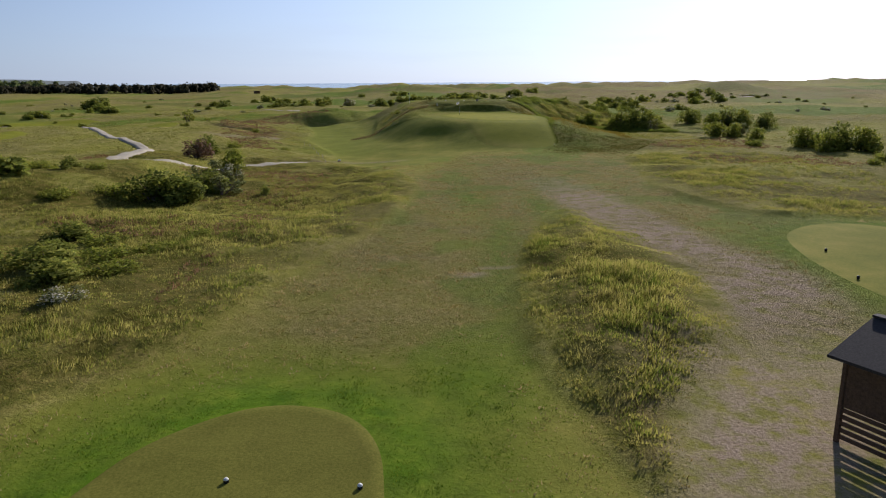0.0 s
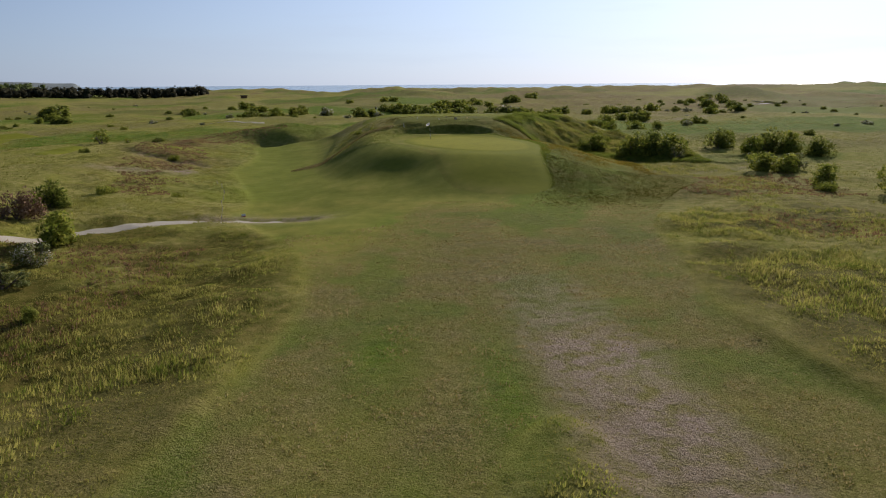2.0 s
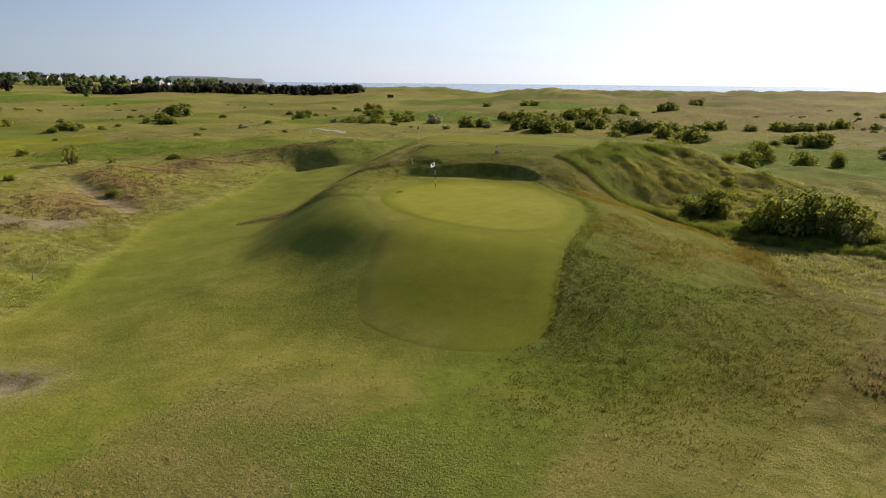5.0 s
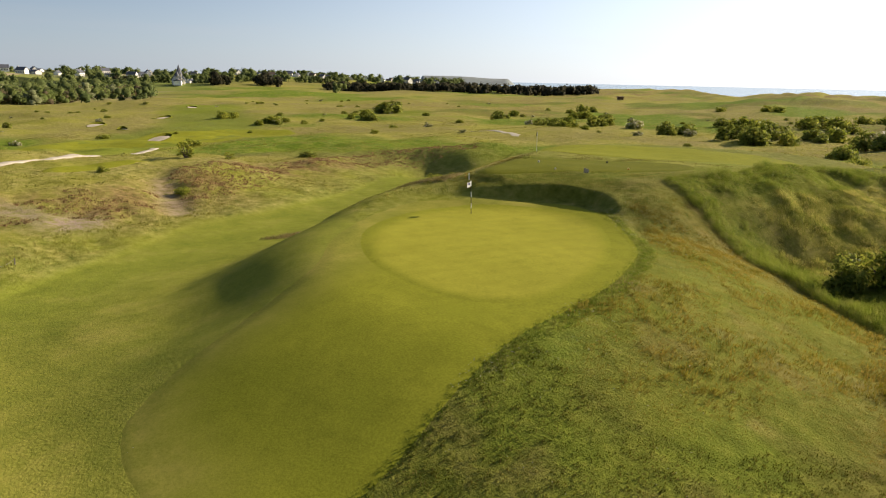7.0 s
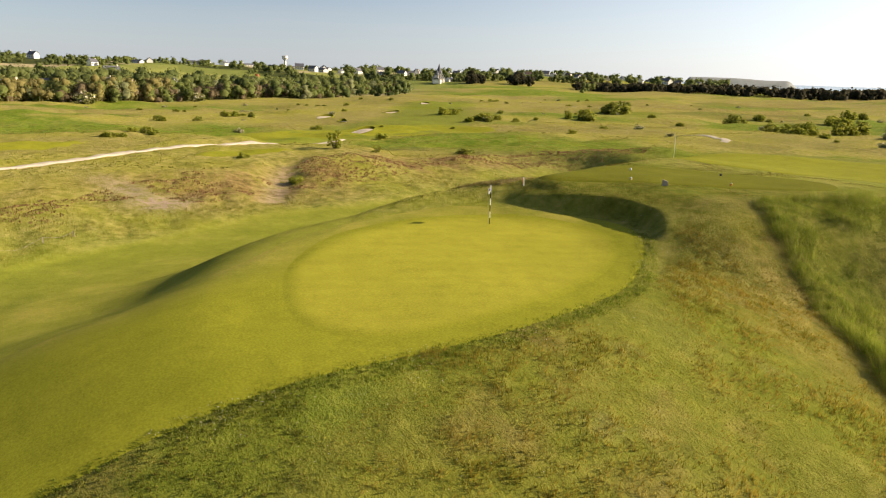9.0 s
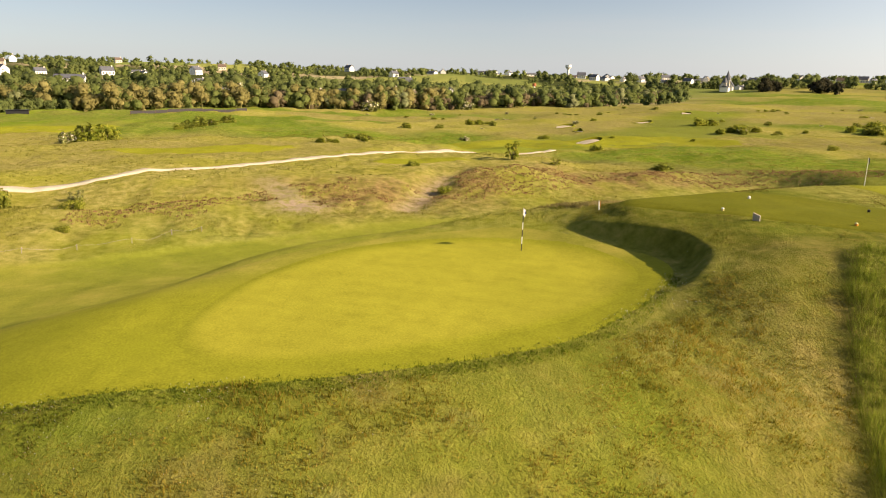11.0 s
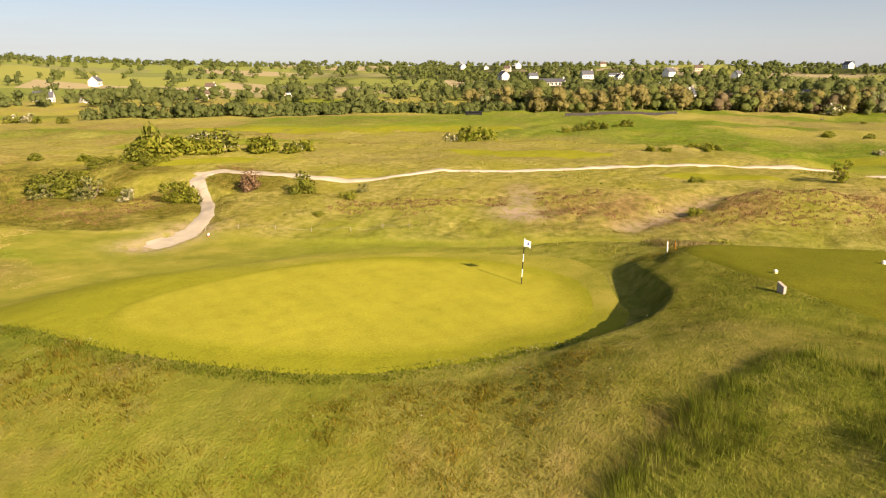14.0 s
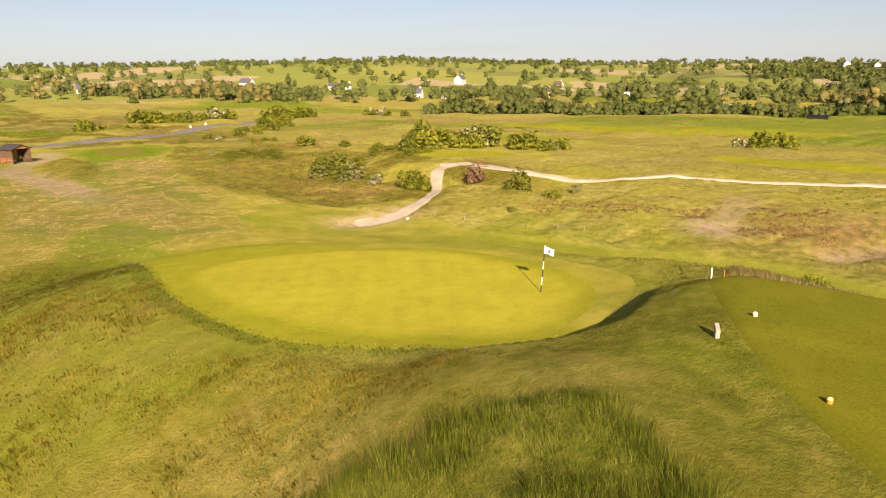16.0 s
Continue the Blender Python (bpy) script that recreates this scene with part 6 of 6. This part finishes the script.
def stake(x, y, tall, r, mat, label, name="stake", group="stakes", lean=(0, 0), cap=None):
    ob = thing(name, label, "stake", group, at=Matrix.Translation((x, y, h1(x, y))) @ Euler((radians(lean[0]), radians(lean[1]), 0)).to_matrix().to_4x4())
    part("shaft", rod(bmesh.new(), (0, 0, -0.15), (0, 0, tall), r, r * 0.92, 8), mat, ob)
    if cap:
        part("cap", rod(bmesh.new(), (0, 0, tall), (0, 0, tall + 0.1), r * 1.15, r * 0.5, 8), cap, ob)
    return ob


stake(1.15, 117.5, 0.42, 0.032, M_WHITE, "white stake at the corner of the ridge tee", "marker_post", "marker posts", (2, -3), M_WHITE)
stake(0.7, 117.8, 0.38, 0.016, M_ORANGE, "thin orange stake behind the white one", "marker_post", "marker posts")
FENCE = curve([(-12.4, 77.0), (-13.2, 80.0), (-14.2, 83.2), (-15.0, 86.4), (-15.9, 89.8), (-16.9, 92.4), (-18.0, 94.4)], 1, False)
for k, (x, y) in enumerate(FENCE):
    stake(x, y, 0.42, 0.026, M_STONE, "low wooden stake of a rope line along the rough", "rope_stake", "rope stakes", (RNG.normal() * 3, RNG.normal() * 3))
for (ax, ay), (bx_, by_) in zip(FENCE[:-1], FENCE[1:]):
    bm = bmesh.new()
    pts = [(ax + (bx_ - ax) * t, ay + (by_ - ay) * t) for t in np.linspace(0, 1, 7)]
    pz = [h1(px, py) + 0.35 - 0.18 * math.sin(math.pi * t) for (px, py), t in zip(pts, np.linspace(0, 1, 7))]
    for (p0, z0), (p1, z1) in zip(list(zip(pts, pz))[:-1], list(zip(pts, pz))[1:]):
        rod(bm, (*p0, z0), (*p1, z1), 0.007, 0.007, 5)
    me = bpy.data.meshes.new("rope")
    bm.to_mesh(me)
    bm.free()
    me.materials.append(M_STONE)
    tagged(new("rope", me), "pale sagging rope between two wooden stakes", "rope", "ropes")
box_sign = thing("ground_sign", "small red and white ground sign at the path end", "sign", at=Matrix.Translation((-11.0, 78.6, h1(-11.0, 78.6))) @ Euler((0, 0, radians(20))).to_matrix().to_4x4() @ Matrix.Scale(0.65, 4))
part("panel", box(bmesh.new(), 0, 0, 0.22, 0.5, 0.08, 0.32, 0.01), M_WHITE, box_sign)
part("foot", box(bmesh.new(), 0, 0, 0.04, 0.56, 0.16, 0.1, 0.01), M_RED, box_sign)
for x, y in ((-28, -32.5), (-33, -36.5)):
    s = thing("road_sign", "white triangular road sign on a thin pole", "road sign", "road signs", at=Matrix.Translation((x, y, h1(x, y))) @ Matrix.Scale(0.62, 4))
    part("pole", rod(bmesh.new(), (0, 0, -0.1), (0, 0, 2.2), 0.04, 0.04, 8), M_STONE, s)
    part("panel", prism(bmesh.new(), [(-0.6, 2.0), (0.6, 2.0), (0, 3.0)], -0.03, 0.03), M_WHITE, s)


# ---- the shelter beside the first tee ----
def shelter(x, y, turn):
    ob = thing("shelter_hut", "dark timber shelter with a felt roof and slatted lower sides", "hut", at=Matrix.Translation((x, y, h1(x, y))) @ Euler((0, 0, radians(turn))).to_matrix().to_4x4())
    W, L, E, R = 2.9, 2.9, 2.2, 0.55
    for px in (-W / 2, W / 2):
        for py in (-L / 2, 0, L / 2):
            part("post", box(bmesh.new(), px, py, E / 2 - 0.1, 0.11, 0.11, E + 0.2, 0.012), M_WOOD, ob)
    for px in (-W / 2, W / 2):
        for k in range(8):
            part("board", box(bmesh.new(), px, 0, 1.0 + 0.155 * k, 0.03 + 0.004 * (k % 2), L - 0.1, 0.165, 0.006), M_WOOD, ob)
        for k in range(5):
            # slat colour carries the light: orange-brown on the sunlit side, dark on the shaded
            part("slat", box(bmesh.new(), px, 0, 0.16 + 0.17 * k, 0.035, L - 0.1, 0.12, 0.008), M_CEDAR if px > 0 else M_WOOD, ob)
    for k in range(14):
        z = 0.1 + 0.155 * k
        part("board", box(bmesh.new(), 0, -L / 2, z, W - 0.1, 0.03, 0.145, 0.006), M_CEDAR, ob)
    for py in (-L / 2, L / 2):
        part("gable", prism(bmesh.new(), [(-W / 2, E), (W / 2, E), (0, E + R)], py - 0.02, py + 0.02), M_CEDAR, ob)
    s = R / (W / 2)
    o = 0.3
    for sgn in (-1, 1):
        bm = prism(bmesh.new(), [(0, E + R + 0.03), (sgn * (W / 2 + o), E - o * s + 0.03), (sgn * (W / 2 + o), E - o * s + 0.10), (0, E + R + 0.10)], -L / 2 - 0.3, L / 2 + 0.3)
        part("roof_slope", bm, M_FELT, ob, "dark felted roof slope")
    part("ridge_cap", box(bmesh.new(), 0, 0, E + R + 0.11, 0.24, L + 0.62, 0.05, 0.01), M_FELT, ob)
    for k in range(3):
        part("bench_slat", box(bmesh.new(), W / 2 - 0.28 - 0.14 * k, 0, 0.48, 0.12, L - 0.4, 0.035, 0.006), M_WHITE, ob)
    for py in (-1.1, 0, 1.1):
        part("bench_leg", box(bmesh.new(), W / 2 - 0.4, py, 0.22, 0.34, 0.08, 0.48, 0.01), M_WOOD, ob)
    return ob


shelter(12.2, 7.6, 28)


# ---- bunkers on the far fairway ----
def bunker(x, y, rx, ry, turn):
    ob = thing("bunker", "pale sand bunker with a steep turf lip", "bunker", "bunkers")
    o = ellipse(x, y, rx, ry, turn, 28)
    c = o.mean(0)
    rings = [c + (o - c) * k for k in (0.33, 0.66, 1.0)]
    xy = np.vstack([c[None], *rings])
    z = height(xy[:, 0], xy[:, 1]) + 0.12
    f = [(0, 1 + j, 1 + (j + 1) % 28) for j in range(28)]
    for k in (0, 1):
        f += [(1 + 28 * k + j, 29 + 28 * k + j, 29 + 28 * k + (j + 1) % 28, 1 + 28 * k + (j + 1) % 28) for j in range(28)]
    me = bpy.data.meshes.new("sand")
    me.from_pydata(np.column_stack([xy, z]).tolist(), [], f)
    me.materials.append(M_BUNKER)
    new("sand", me).parent = ob
    # the lip stands on the side away from the green
    away = (c - np.array([10.0, 105.0])) / np.hypot(*(c - np.array([10.0, 105.0])))
    v, q = [], []
    for j, p in enumerate(o):
        up = max(0.0, float((p - c) @ away) / max(rx, ry))
        z0 = h1(*p)
        out = p + (p - c) * 0.28
        v += [(*p, z0 + 0.02), (*p, z0 + 0.1 + 0.7 * up), (*out, h1(*out) - 0.1)]
    n = len(o)
    for j in range(n):
        k = (j + 1) % n
        q += [(3 * j, 3 * k, 3 * k + 1, 3 * j + 1), (3 * j + 1, 3 * k + 1, 3 * k + 2, 3 * j + 2)]
    me = bpy.data.meshes.new("lip")
    me.from_pydata(v, [], q)
    me.materials.append(M_TEE)
    new("lip", me).parent = ob
    return ob


for x, y, rx, ry, turn in ((-104, 167, 3, 5, 20), (-134, 178, 2, 4, 60), (-178, 221, 3, 6, 20), (-207, 256, 3, 6, 50), (-152, 182, 2.5, 5, 30), (150, 330, 4, 9, 80), (160, 352, 4, 9, 80)):
    bunker(x, y, 0.62 * rx, 0.7 * ry, turn)
